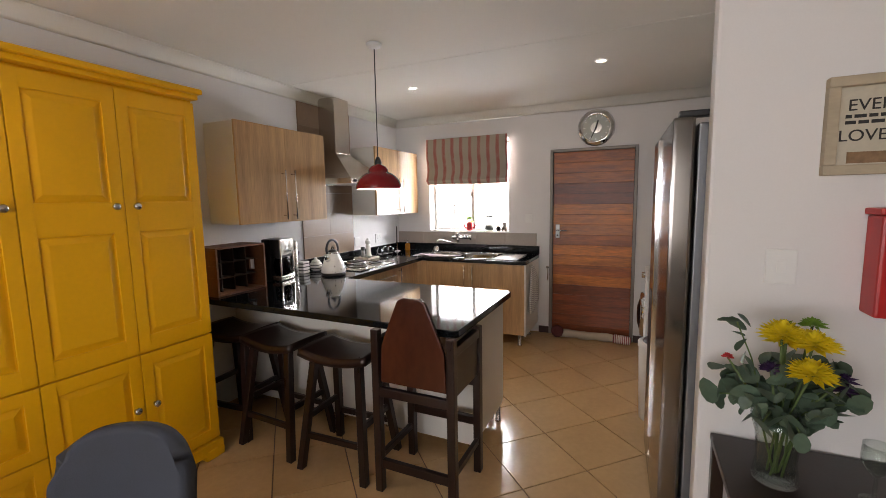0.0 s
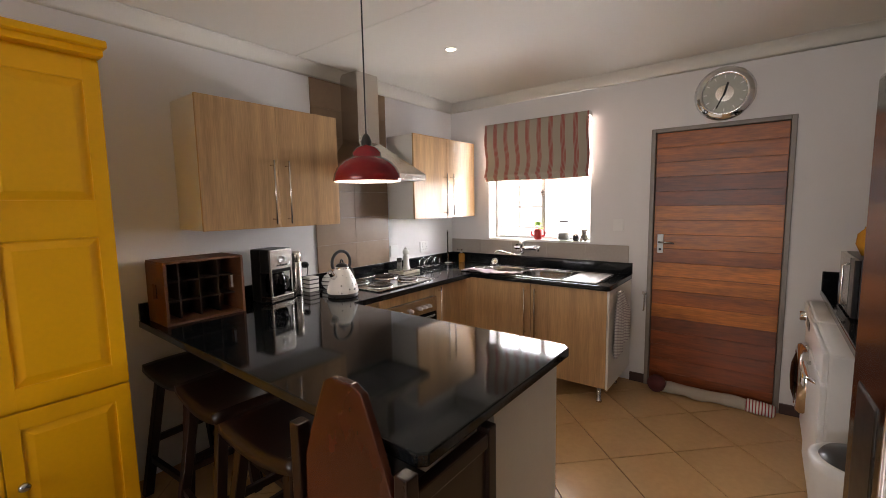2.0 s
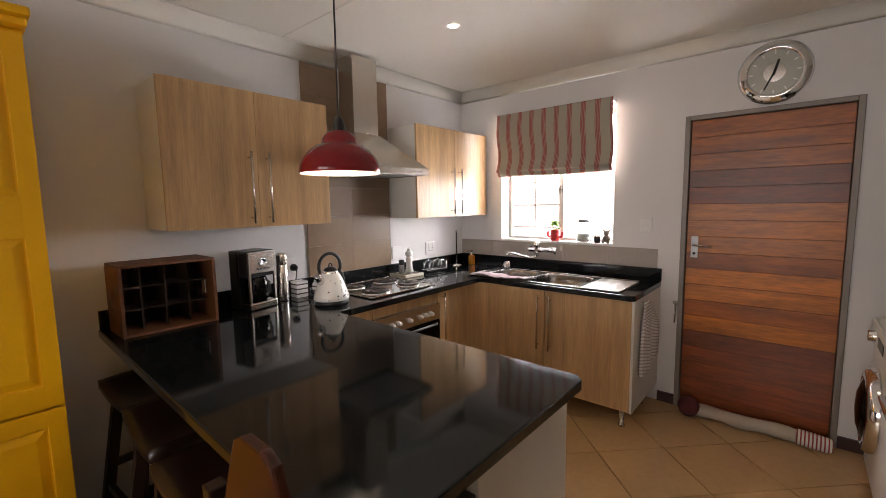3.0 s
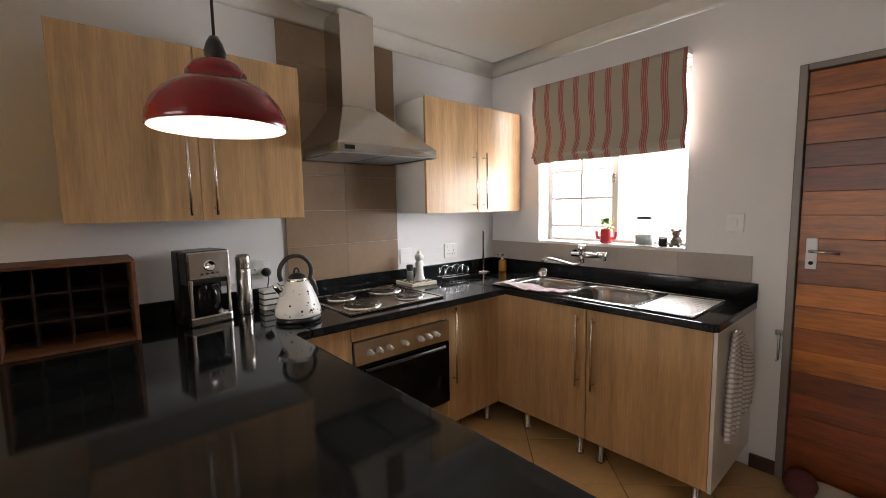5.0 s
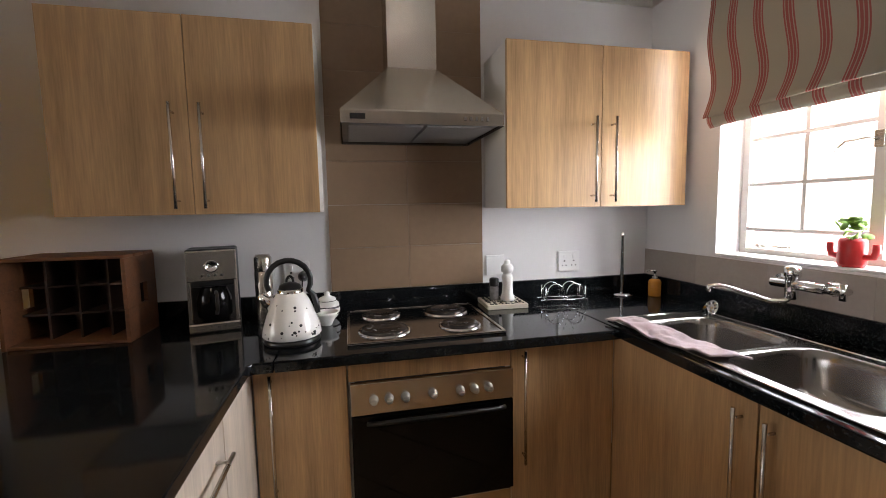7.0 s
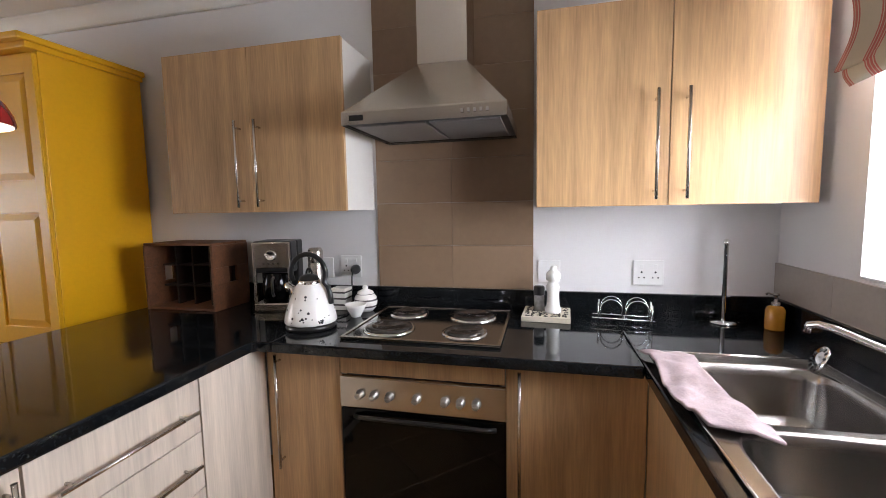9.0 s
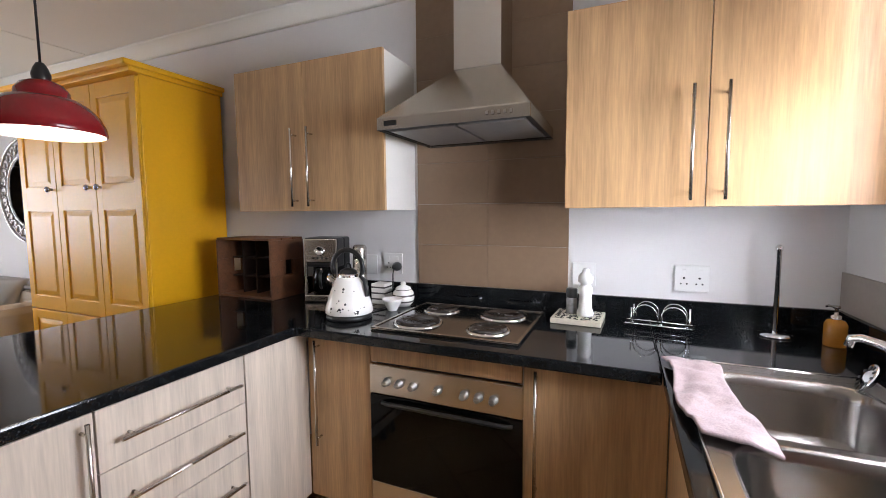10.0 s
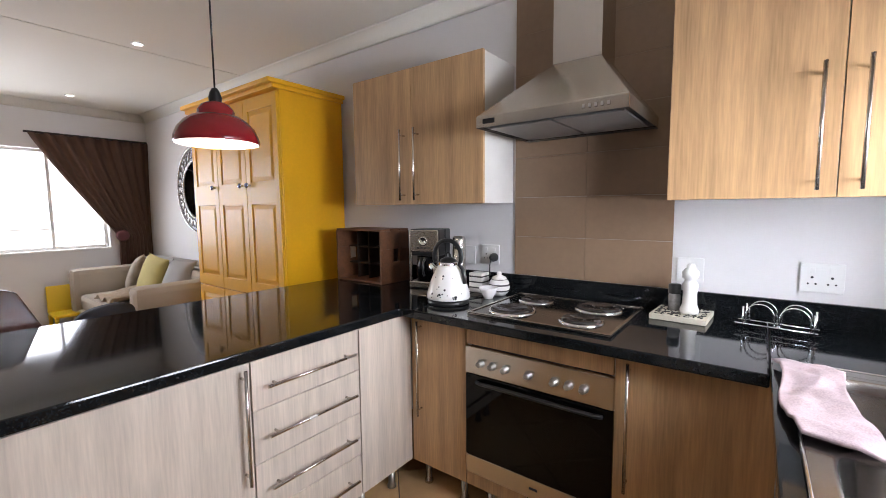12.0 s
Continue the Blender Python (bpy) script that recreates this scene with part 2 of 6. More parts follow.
STRIPE_JAR = striped("striped_ceramic", [(0.0, (0.78, 0.76, 0.72)), (0.72, (0.10, 0.09, 0.09))], 0.03, "Z", 0.25, 0.0)
SOCK = striped("striped_sock_cloth", [(0.0, (0.70, 0.64, 0.58)), (0.6, (0.35, 0.05, 0.05))], 0.018, "X")


# ---- mesh helpers ----
def box(bm, x0, x1, y0, y1, z0, z1, bev=0.0, m=None):
    r = bmesh.ops.create_cube(bm, size=1.0)
    mm = Matrix.Translation(((x0 + x1) / 2, (y0 + y1) / 2, (z0 + z1) / 2)) @ Matrix.Diagonal((abs(x1 - x0), abs(y1 - y0), abs(z1 - z0), 1))
    bmesh.ops.transform(bm, matrix=(m @ mm) if m else mm, verts=r["verts"])
    if bev:
        es = list({e for v in r["verts"] for e in v.link_edges})
        bmesh.ops.bevel(bm, geom=es, offset=bev, segments=2, profile=0.6, affect="EDGES")
    return bm


def prism(bm, poly, z0, z1, bev=0.0, m=None):
    """A flat shape in x and y, given height."""
    lo = [bm.verts.new((x, y, z0)) for x, y in poly]
    hi = [bm.verts.new((x, y, z1)) for x, y in poly]
    n = len(poly)
    fs = [bm.faces.new(lo[::-1]), bm.faces.new(hi)]
    fs += [bm.faces.new((lo[i], lo[(i + 1) % n], hi[(i + 1) % n], hi[i])) for i in range(n)]
    if m:
        bmesh.ops.transform(bm, matrix=m, verts=lo + hi)
    bmesh.ops.recalc_face_normals(bm, faces=fs)
    if bev:
        bmesh.ops.bevel(bm, geom=list({e for v in lo + hi for e in v.link_edges}), offset=bev, segments=2, profile=0.6, affect="EDGES")
    return bm


def tube(bm, pts, r, seg=8, closed=False, cap=True):
    """A round bar along points; r is one radius or one for each point."""
    pts = [Vector(p) for p in pts]
    n = len(pts)
    rings = []
    up = None
    for i, p in enumerate(pts):
        a = pts[(i - 1) % n] if (i or closed) else p
        b = pts[(i + 1) % n] if (i < n - 1 or closed) else p
        d = (b - a).normalized()
        if up is None:
            up = Vector((0, 0, 1)) if abs(d.z) < 0.9 else Vector((1, 0, 0))
        s = d.cross(up).normalized()
        up = s.cross(d).normalized()
        rad = r[i] if isinstance(r, (list, tuple)) else r
        rings.append([bm.verts.new(p + rad * (math.cos(2 * math.pi * k / seg) * s + math.sin(2 * math.pi * k / seg) * up)) for k in range(seg)])
    fs = []
    for i in range(n if closed else n - 1):
        A, B = rings[i], rings[(i + 1) % n]
        fs += [bm.faces.new((A[k], A[(k + 1) % seg], B[(k + 1) % seg], B[k])) for k in range(seg)]
    for f in fs:
        f.smooth = True
    if cap and not closed:
        fs += [bm.faces.new(rings[0][::-1]), bm.faces.new(rings[-1])]
    bmesh.ops.recalc_face_normals(bm, faces=fs)
    return bm


def lathe(bm, profile, m=None, seg=28, smooth=True):
    """A turned shape about z from (radius, height) pairs."""
    rings, fs = [], []
    for r, z in profile:
        if r < 1e-5:
            rings.append([bm.verts.new((0, 0, z))])
        else:
            rings.append([bm.verts.new((r * math.cos(2 * math.pi * k / seg), r * math.sin(2 * math.pi * k / seg), z)) for k in range(seg)])
    for A, B in zip(rings, rings[1:]):
        for k in range(seg):
            k2 = (k + 1) % seg
            if len(A) == 1 and len(B) == 1:
                continue
            if len(A) == 1:
                fs.append(bm.faces.new((A[0], B[k], B[k2])))
            elif len(B) == 1:
                fs.append(bm.faces.new((A[k2], A[k], B[0])))
            else:
                fs.append(bm.faces.new((A[k], A[k2], B[k2], B[k])))
    for f in fs:
        f.smooth = smooth
    if m:
        bmesh.ops.transform(bm, matrix=m, verts=[v for rg in rings for v in rg])
    bmesh.ops.recalc_face_normals(bm, faces=fs)
    return bm


def sheet(bm, fn, nu, nv, thick=0.004):
    """A cloth-like sheet from fn(u, v), with both sides and an edge."""
    g = [[Vector(fn(i / nu, j / nv)) for j in range(nv + 1)] for i in range(nu + 1)]
    top, bot = [], []
    for i in range(nu + 1):
        tr, br = [], []
        for j in range(nv + 1):
            du = g[min(i + 1, nu)][j] - g[max(i - 1, 0)][j]
            dv = g[i][min(j + 1, nv)] - g[i][max(j - 1, 0)]
            n = du.cross(dv).normalized() * thick / 2
            tr.append(bm.verts.new(g[i][j] + n))
            br.append(bm.verts.new(g[i][j] - n))
        top.append(tr)
        bot.append(br)
    fs = []
    for i in range(nu):
        for j in range(nv):
            fs.append(bm.faces.new((top[i][j], top[i + 1][j], top[i + 1][j + 1], top[i][j + 1])))
            fs.append(bm.faces.new((bot[i][j], bot[i][j + 1], bot[i + 1][j + 1], bot[i + 1][j])))
    for i in range(nu):
        fs.append(bm.faces.new((top[i][0], bot[i][0], bot[i + 1][0], top[i + 1][0])))
        fs.append(bm.faces.new((top[i][nv], top[i + 1][nv], bot[i + 1][nv], bot[i][nv])))
    for j in range(nv):
        fs.append(bm.faces.new((top[0][j], top[0][j + 1], bot[0][j + 1], bot[0][j])))
        fs.append(bm.faces.new((top[nu][j], bot[nu][j], bot[nu][j + 1], top[nu][j + 1])))
    for f in fs:
        f.smooth = True
    return bm


def offset_of(ob):
    return Vector((0, 0, 0)) if ob is None else ob.location + offset_of(ob.parent)


def part(name, bm, material, parent=None, label="", m=None):
    """Links a bmesh, drawn in the place's own coordinates, as one mesh under a thing or part."""
    off = offset_of(parent)
    if m:
        bmesh.ops.transform(bm, matrix=m, verts=bm.verts)
    if off.length:
        bmesh.ops.translate(bm, vec=-off, verts=bm.verts)
    me = bpy.data.meshes.new(name)
    bm.to_mesh(me)
    bm.free()
    me.materials.append(material)
    ob = new(name, me)
    ob.parent = parent
    if label:
        ob["label"] = label
    return ob


def thing(name, place, label, category, group="", kind=""):
    ob = new(name)
    ob.location = place
    ob.empty_display_size = 0.05
    return tagged(ob, label, category, group, kind)


def setting(name, bm, material, label, category):
    return tagged(part(name, bm, material), label, category, "", "structure")


N = bmesh.new


def bar_handle(parent, x, y, z0, z1, axis, out):
    """A long steel bar handle on two feet; axis is the way it stands off, out its reach."""
    bm = N()
    d = Vector(axis) * out
    tube(bm, [Vector((x, y, z0)) + d, Vector((x, y, z1)) + d], 0.006, 10)
    for z in (z0 + 0.03, z1 - 0.03):
        tube(bm, [Vector((x, y, z)), Vector((x, y, z)) + d], 0.0045, 8)
    return part("handle", bm, STEEL, parent, "brushed steel bar handle")


# ---- the shell ----
WX, WY, SY, EX, CZ = -2.775, 5.25, -1.66, 3.4, 2.54
KX = 0.90
T = 0.22

bm = N()
box(bm, WX - T, WX, SY - T, WY + T, 0, CZ + 0.1)
setting("wall_west", bm, WALL, "off-white painted plaster kitchen wall behind cooker", "wall")

WIN = (-2.31, -1.29, 1.15, 2.22)
DOOR = (-0.807, 0.053, 2.05)
bm = N()
box(bm, WX, WIN[0], WY, WY + T, 0, CZ + 0.1)
box(bm, WIN[0], WIN[1], WY, WY + T, 0, WIN[2])
box(bm, WIN[0], WIN[1], WY, WY + T, WIN[3], CZ + 0.1)
box(bm, WIN[1], DOOR[0], WY, WY + T, 0, CZ + 0.1)
box(bm, DOOR[0], DOOR[1], WY, WY + T, DOOR[2], CZ + 0.1)
box(bm, DOOR[1], KX + T, WY, WY + T, 0, CZ + 0.1)
setting("wall_north", bm, WALL, "off-white painted plaster wall with window and door", "wall")

bm = N()
box(bm, KX, KX + T, 2.295, WY, 0, CZ + 0.1)
setting("wall_east", bm, WALL, "off-white painted plaster wall behind the appliances", "wall")

bm = N()
box(bm, 0.292, EX, 2.20, 2.295, 0, CZ + 0.1, 0.012)
setting("wall_partition", bm, WALL, "off-white plastered partition wall beside the fridge", "wall")

# the window's eastern part is unseen, added to bring daylight onto the cupboard
LW = (-2.33, 0.85, 0.94, 2.045)
bm = N()
box(bm, WX, LW[0], SY - T, SY, 0, CZ + 0.1)
box(bm, LW[0], LW[1], SY - T, SY, 0, LW[2])
box(bm, LW[0], LW[1], SY - T, SY, LW[3], CZ + 0.1)
box(bm, LW[1], EX, SY - T, SY, 0, CZ + 0.1)
setting("wall_south", bm, WALL, "off-white painted living room wall with window", "wall")
bm = N()
box(bm, EX, EX + T, SY - T, 2.31, 0, CZ + 0.1)
setting("wall_living_east", bm, WALL, "plain off-white painted living room wall", "wall")

bm = N()
box(bm, WX, EX, SY, WY, CZ, CZ + 0.1)
setting("ceiling", bm, CEIL, "cream painted ceiling board with thin cover strips", "ceiling")
bm = N()
for y in (0.85, 3.35):
    box(bm, WX + 0.05, EX - 0.02, y - 0.006, y + 0.006, CZ - 0.003, CZ + 0.001)
setting("trim_ceiling_joint", bm, CEIL, "thin cream cover strip between ceiling boards", "trim")


def cove(name, a, b, inward):
    """A small hollow cornice between wall and ceiling."""
    bm = N()
    a, b, inward = Vector(a), Vector(b), Vector(inward)
    r = 0.085
    rows = []
    for p in (a, b):
        row = [bm.verts.new(p + Vector((0, 0, 0)))]
        for k in range(7):
            t = math.pi / 2 * k / 6
            row.append(bm.verts.new(p + inward * (r - r * math.sin(t)) + Vector((0, 0, -(r - r * math.cos(t))))))
        rows.append(row)
    for k in range(8):
        f = bm.faces.new((rows[0][k], rows[0][(k + 1) % 8], rows[1][(k + 1) % 8], rows[1][k]))
        f.smooth = k not in (0, 7)
    bm.faces.new(rows[0][::-1])
    bm.faces.new(rows[1])
    bmesh.ops.recalc_face_normals(bm, faces=bm.faces)
    setting(name, bm, CEIL, "cream plaster cove cornice", "cornice")


CC = CZ - 0.002
cove("trim_cornice_west", (WX + 0.002, SY, CC), (WX + 0.002, WY, CC), (1, 0, 0))
cove("trim_cornice_north", (WX, WY - 0.002, CC), (KX, WY - 0.002, CC), (0, -1, 0))
cove("trim_cornice_south", (WX, SY + 0.002, CC), (EX, SY + 0.002, CC), (0, 1, 0))
cove("trim_cornice_east", (KX - 0.002, 2.31, CC), (KX - 0.002, WY, CC), (-1, 0, 0))

bm = N()
box(bm, WX - T, EX + T, SY - T, WY + T, -0.12, -0.006)
floor = setting("floor", bm, GROUT, "glazed sand-coloured floor tiles laid diagonally, dark grout", "floor")

bm = N()
box(bm, -0.93, DOOR[0] - 0.005, WY - 0.016, WY, 0.001, 0.075, 0.003)
setting("baseboard_kitchen", bm, SKIRT, "dark brown skirting tile", "skirting")
bm = N()
box(bm, DOOR[1] + 0.01, KX, WY - 0.016, WY, 0.001, 0.075, 0.003)
setting("baseboard_corner", bm, SKIRT, "dark brown skirting tile", "skirting")

# ground outside
bm = N()
box(bm, -120, 120, -120, 120, -0.4, -0.13)
setting("ground", bm, mat("pale_paving", (0.45, 0.42, 0.38), 0.9, 0, 0.15, 0.8, bump=0.2), "sunlit pale paving outside the windows", "ground")

# ---- back door ----
door = thing("door_1", (-0.36, WY, 0), "closed wooden back door of horizontal reddish planks in steel frame", "door", kind="structure")
bm = N()
for a, b in ((-0.80, -0.768), (0.046, 0.078)):
    box(bm, a, b, WY - 0.022, WY + 0.10, 0, 2.06, 0.004)
box(bm, -0.768, 0.046, WY - 0.022, WY + 0.10, 2.03, 2.06, 0.004)
part("door_frame", bm, DOOR_STEEL, door, "grey-brown pressed steel door frame")
leaf_m = N()
box(leaf_m, -0.766, 0.044, WY + 0.035, WY + 0.06, 0.012, 2.028)
leaf = part("leaf", leaf_m, DARK_WOOD, door)
pitch = 2.014 / 18
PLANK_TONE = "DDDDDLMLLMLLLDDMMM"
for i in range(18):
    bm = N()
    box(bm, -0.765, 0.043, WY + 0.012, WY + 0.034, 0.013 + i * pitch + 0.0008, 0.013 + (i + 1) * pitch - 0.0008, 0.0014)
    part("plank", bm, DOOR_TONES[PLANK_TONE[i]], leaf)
bm = N()
box(bm, -0.738, -0.695, WY + 0.004, WY + 0.012, 1.095, 1.245, 0.003)
plate = part("lock_plate", bm, WHITE, door, "pale metal lock plate")
bm = N()
tube(bm, [(-0.716, WY + 0.006, 1.185), (-0.716, WY - 0.04, 1.185), (-0.70, WY - 0.045, 1.185), (-0.61, WY - 0.043, 1.18)], 0.008, 10)
part("lever_handle", bm, CHROME, plate)
bm = N()
lathe(bm, [(0, 0), (0.009, 0), (0.009, 0.006), (0, 0.006)], Matrix.Translation((-0.716, WY + 0.002, 1.125)) @ Euler((radians(90), 0, 0)).to_matrix().to_4x4(), 14)
part("keyhole", bm, BLACK, plate)
bm = N()
box(bm, DOOR[0], DOOR[1], WY + 0.11, WY + 0.14, 0, 2.05)
part("outer_board", bm, DARK_WOOD, door)
door.location.x -= 0.017

# ---- kitchen window ----
win = thing("window_1", (-1.8, WY + 0.15, 1.15), "white steel kitchen window with cottage bars over the sink", "window", kind="structure")
bm = N()
fy0, fy1 = WY + 0.13, WY + 0.165
box(bm, -2.309, -2.275, fy0, fy1, 1.151, 2.219, 0.003)
box(bm, -1.325, -1.291, fy0, fy1, 1.151, 2.219, 0.003)
box(bm, -2.275, -1.325, fy0, fy1, 1.151, 1.185, 0.003)
box(bm, -2.275, -1.325, fy0, fy1, 2.185, 2.219, 0.003)
part("window_frame", bm, WINDOW_PAINT, win)
bm = N()
box(bm, -1.80, -1.755, fy0 - 0.01, fy1, 1.185, 2.185, 0.003)
part("mullion", bm, WINDOW_PAINT, win)
for z in (1.27, 1.47, 1.67, 1.87, 2.05):
    bm = N()
    box(bm, -2.275, -1.80, fy0 + 0.005, fy1 - 0.008, z - 0.008, z + 0.008, 0.002)
    part("glazing_bar", bm, WINDOW_PAINT, win)
bm = N()
box(bm, -2.045, -2.028, fy0 + 0.006, fy1 - 0.009, 1.27, 2.185, 0.002)
part("glazing_bar", bm, WINDOW_PAINT, win)
for a, b in ((-2.275, -1.80), (-1.755, -1.325)):
    bm = N()
    box(bm, a, b, fy0 + 0.018, fy0 + 0.022, 1.185, 2.185)
    part("pane", bm, PANE, win).visible_shadow = False
bm = N()
tube(bm, [(-1.79, fy0 - 0.01, 1.60), (-1.80, fy0 - 0.05, 1.605), (-1.86, fy0 - 0.055, 1.60), (-1.90, fy0 - 0.05, 1.57)], 0.006, 8)
box(bm, -1.80, -1.77, fy0 - 0.018, fy0 - 0.008, 1.57, 1.63, 0.002)
part("window_catch", bm, STEEL, win, "metal casement catch")
bm = N()
tube(bm, [(-2.22, fy0 - 0.012, 1.20), (-2.05, fy0 - 0.02, 1.20)], 0.005, 8)
for x in (-2.2, -2.1):
    lathe(bm, [(0, 0), (0.009, 0), (0.009, 0.02), (0, 0.02)], Matrix.Translation((x, fy0 - 0.018, 1.188)), 10)
part("window_stay", bm, STEEL, win)
bm = N()
box(bm, WIN[0] + 0.002, WIN[1] - 0.002, WY - 0.004, fy0, 1.152, 1.162, 0.003)
part("window_sill", bm, WHITE, win)

# ---- roman blind ----
blind = thing("roman_blind", (-1.8, 5.2, 1.74), "half-raised roman blind in beige and red striped cloth", "blind")


def blind_fold(u, v):
    x = -2.30 + 1.015 * u
    z = 2.265 - 0.50 * v
    y = 5.165 - 0.035 * math.sin(math.pi * v * 2.2) * v - 0.012 * math.sin(u * 9 + v * 3) * v
    return (x, y, z)


bm = N()
sheet(bm, blind_fold, 40, 24, 0.006)
part("cloth", bm, BLIND, blind)


def blind_hem(u, v):
    x = -2.297 + 1.01 * u
    return (x, 5.185 - 0.02 * math.sin(math.pi * v) - 0.006 * math.sin(u * 12), 1.80 - 0.075 * v + 0.004 * math.sin(u * 7))


bm = N()
sheet(bm, blind_hem, 40, 6, 0.012)
part("hem_fold", bm, BLIND, blind)
bm = N()
box(bm, -2.297, -1.288, 5.172, 5.245, 2.235, 2.268, 0.004)
part("headrail", bm, WHITE, blind)


# ---- worktops ----
def worktop(name, poly, label):
    bm = N()
    prism(bm, poly, 0.868, 0.906, 0.006)
    return tagged(part(name, bm, GRANITE), label, "worktop")


def cut(ob, x0, x1, y0, y1, z0, z1, m=None):
    """Cuts a plain hole through a mesh."""
    bm = N()
    box(bm, x0, x1, y0, y1, z0, z1, 0, m)
    me = bpy.data.meshes.new("cutter")
    bm.to_mesh(me)
    bm.free()
    c = new("cutter", me)
    md = ob.modifiers.new("hole", "BOOLEAN")
    md.operation, md.object, md.solver = "DIFFERENCE", c, "EXACT"
    dg = bpy.context.evaluated_depsgraph_get()
    done = bpy.data.meshes.new_from_object(ob.evaluated_get(dg))
    ob.modifiers.clear()
    ob.data = done
    bpy.data.objects.remove(c)


worktop("peninsula_worktop", [(WX + 0.003, 2.325), (-0.72, 2.278), (-0.697, 2.30), (-0.697, 3.222), (-0.727, 3.258), (-2.085, 3.262), (-2.10, 3.275), (-2.10, 3.335), (WX + 0.003, 3.335)], "polished black granite peninsula top with light flecks")
main_top = worktop("cooker_worktop", [(WX + 0.003, 3.337), (-2.10, 3.337), (-2.10, 4.607), (WX + 0.003, 4.607)], "polished black granite top holding the hob")
SINK_M = Matrix.Translation((-2.10, 4.607, 0))
sink_top = worktop("sink_worktop", [(WX + 0.003, 4.609), (-2.10, 4.609), (-0.952, 4.609), (-0.932, 4.63), (-0.932, WY - 0.002), (WX + 0.003, WY - 0.002)], "polished black granite worktop holding the sink")
cut(sink_top, -0.068, 0.318, 0.078, 0.472, 0.8, 1.0, SINK_M)
cut(sink_top, 0.342, 0.768, 0.078, 0.472, 0.8, 1.0, SINK_M)

bm = N()
box(bm, WX + 0.002, WX + 0.022, 2.33, 3.495, 0.907, 1.0, 0.003)
box(bm, WX + 0.002, WX + 0.022, 3.497, WY - 0.024, 0.907, 1.0, 0.003)
tagged(part("granite_upstand", bm, GRANITE), "black granite upstand behind the cooker worktop", "upstand")
bm = N()
box(bm, WX + 0.002, -0.93, WY - 0.022, WY - 0.001, 0.907, 1.0, 0.003)
tagged(part("granite_upstand", bm, GRANITE), "black granite upstand behind the sink", "upstand")
strip = tagged(new("tile_strip"), "row of grey-beige tiles above the sink upstand", "tiles", kind="structure")
xs = [WX + 0.003 + (1.81 / 5) * i for i in range(6)]
for a, b in zip(xs, xs[1:]):
    bm = N()
    box(bm, a + 0.0005, b - 0.0005, WY - 0.012, WY - 0.001, 1.001, 1.142, 0.0015)
    part("tile", bm, STRIP, strip)
splash = tagged(new("splashback"), "brown-grey ceramic tile splashback behind the cooker hood", "tiles", kind="structure")
for r in range(7):
    for c in range(2):
        bm = N()
        y0, z0 = 3.5 + 0.3825 * c, 1.001 + 0.2072 * r
        box(bm, WX + 0.001, WX + 0.011, y0 + 0.0006, y0 + 0.3819, z0 + 0.0006, z0 + 0.2066, 0.0005)
        part("tile", bm, SPLASH, splash)


# ---- base cabinets ----
def door_front(parent, x0, x1, y0, y1, z0, z1, m=None, wood=None):
    bm = N()
    box(bm, x0, x1, y0, y1, z0, z1, 0.0015)
    return part("door", bm, wood or OAK, parent, m=m)


def legs(parent, spots, m=None):
    for x, y in spots:
        bm = N()
        lathe(bm, [(0, 0), (0.022, 0), (0.022, 0.012), (0.016, 0.02), (0.016, 0.128), (0, 0.128)], Matrix.Translation((x, y, 0)), 14)
        part("leg", bm, STEEL, parent, "steel cabinet leg", m)


def carcass(parent, x0, x1, y0, y1, z0=0.125, z1=0.866, mat_=None, m=None):
    """Side panels, floor, back and rails of a base unit."""
    bm = N()
    w = 0.016
    box(bm, x0, x0 + w, y0, y1, z0, z1)
    box(bm, x1 - w, x1, y0, y1, z0, z1)
    box(bm, x0 + w, x1 - w, y0, y1, z0, z0 + w)
    box(bm, x0 + w, x1 - w, y0, y1, z1 - 0.05, z1 - 0.04)
    return part("body", bm, mat_ or CARCASS, parent, m=m)


# cooker run: a narrow unit, the oven, another narrow unit
FX = -2.185
for y0, y1, hy in ((3.25, 3.565, 3.31), (4.187, 4.638, 4.235)):
    u = thing("base_cabinet", (FX - 0.3, (y0 + y1) / 2, 0), "oak laminate base cabinet with long steel handle on steel legs", "cabinet", "cooker run cabinets")
    carcass(u, WX + 0.03, FX - 0.02, y0 + 0.002, y1 - 0.002)
    d = door_front(u, FX - 0.018, FX, y0 + 0.002, y1 - 0.002, 0.13, 0.862)
    bar_handle(d, FX, hy, 0.38, 0.84, (1, 0, 0), 0.032)
    legs(u, [(FX - 0.06, y0 + 0.05), (FX - 0.06, y1 - 0.05), (WX + 0.1, y0 + 0.05), (WX + 0.1, y1 - 0.05)])

housing = thing("oven_housing", (FX - 0.3, 3.877, 0), "oak laminate housing around the built-in oven", "cabinet")
bm = N()
box(bm, WX + 0.03, FX - 0.02, 3.568, 3.58, 0.125, 0.866)
box(bm, WX + 0.03, FX - 0.02, 4.172, 4.184, 0.125, 0.866)
box(bm, WX + 0.03, FX - 0.02, 3.58, 4.172, 0.125, 0.14)
part("body", bm, CARCASS, housing)
bm = N()
box(bm, FX - 0.018, FX, 3.568, 4.184, 0.777, 0.862, 0.0015)
part("filler_panel", bm, OAK, housing)
bm = N()
box(bm, FX - 0.018, FX - 0.001, 3.568, 4.184, 0.13, 0.19, 0.0015)
part("plinth_panel", bm, OAK, housing)
legs(housing, [(FX - 0.06, 3.66), (FX - 0.06, 4.12), (WX + 0.1, 3.66), (WX + 0.1, 4.12)])

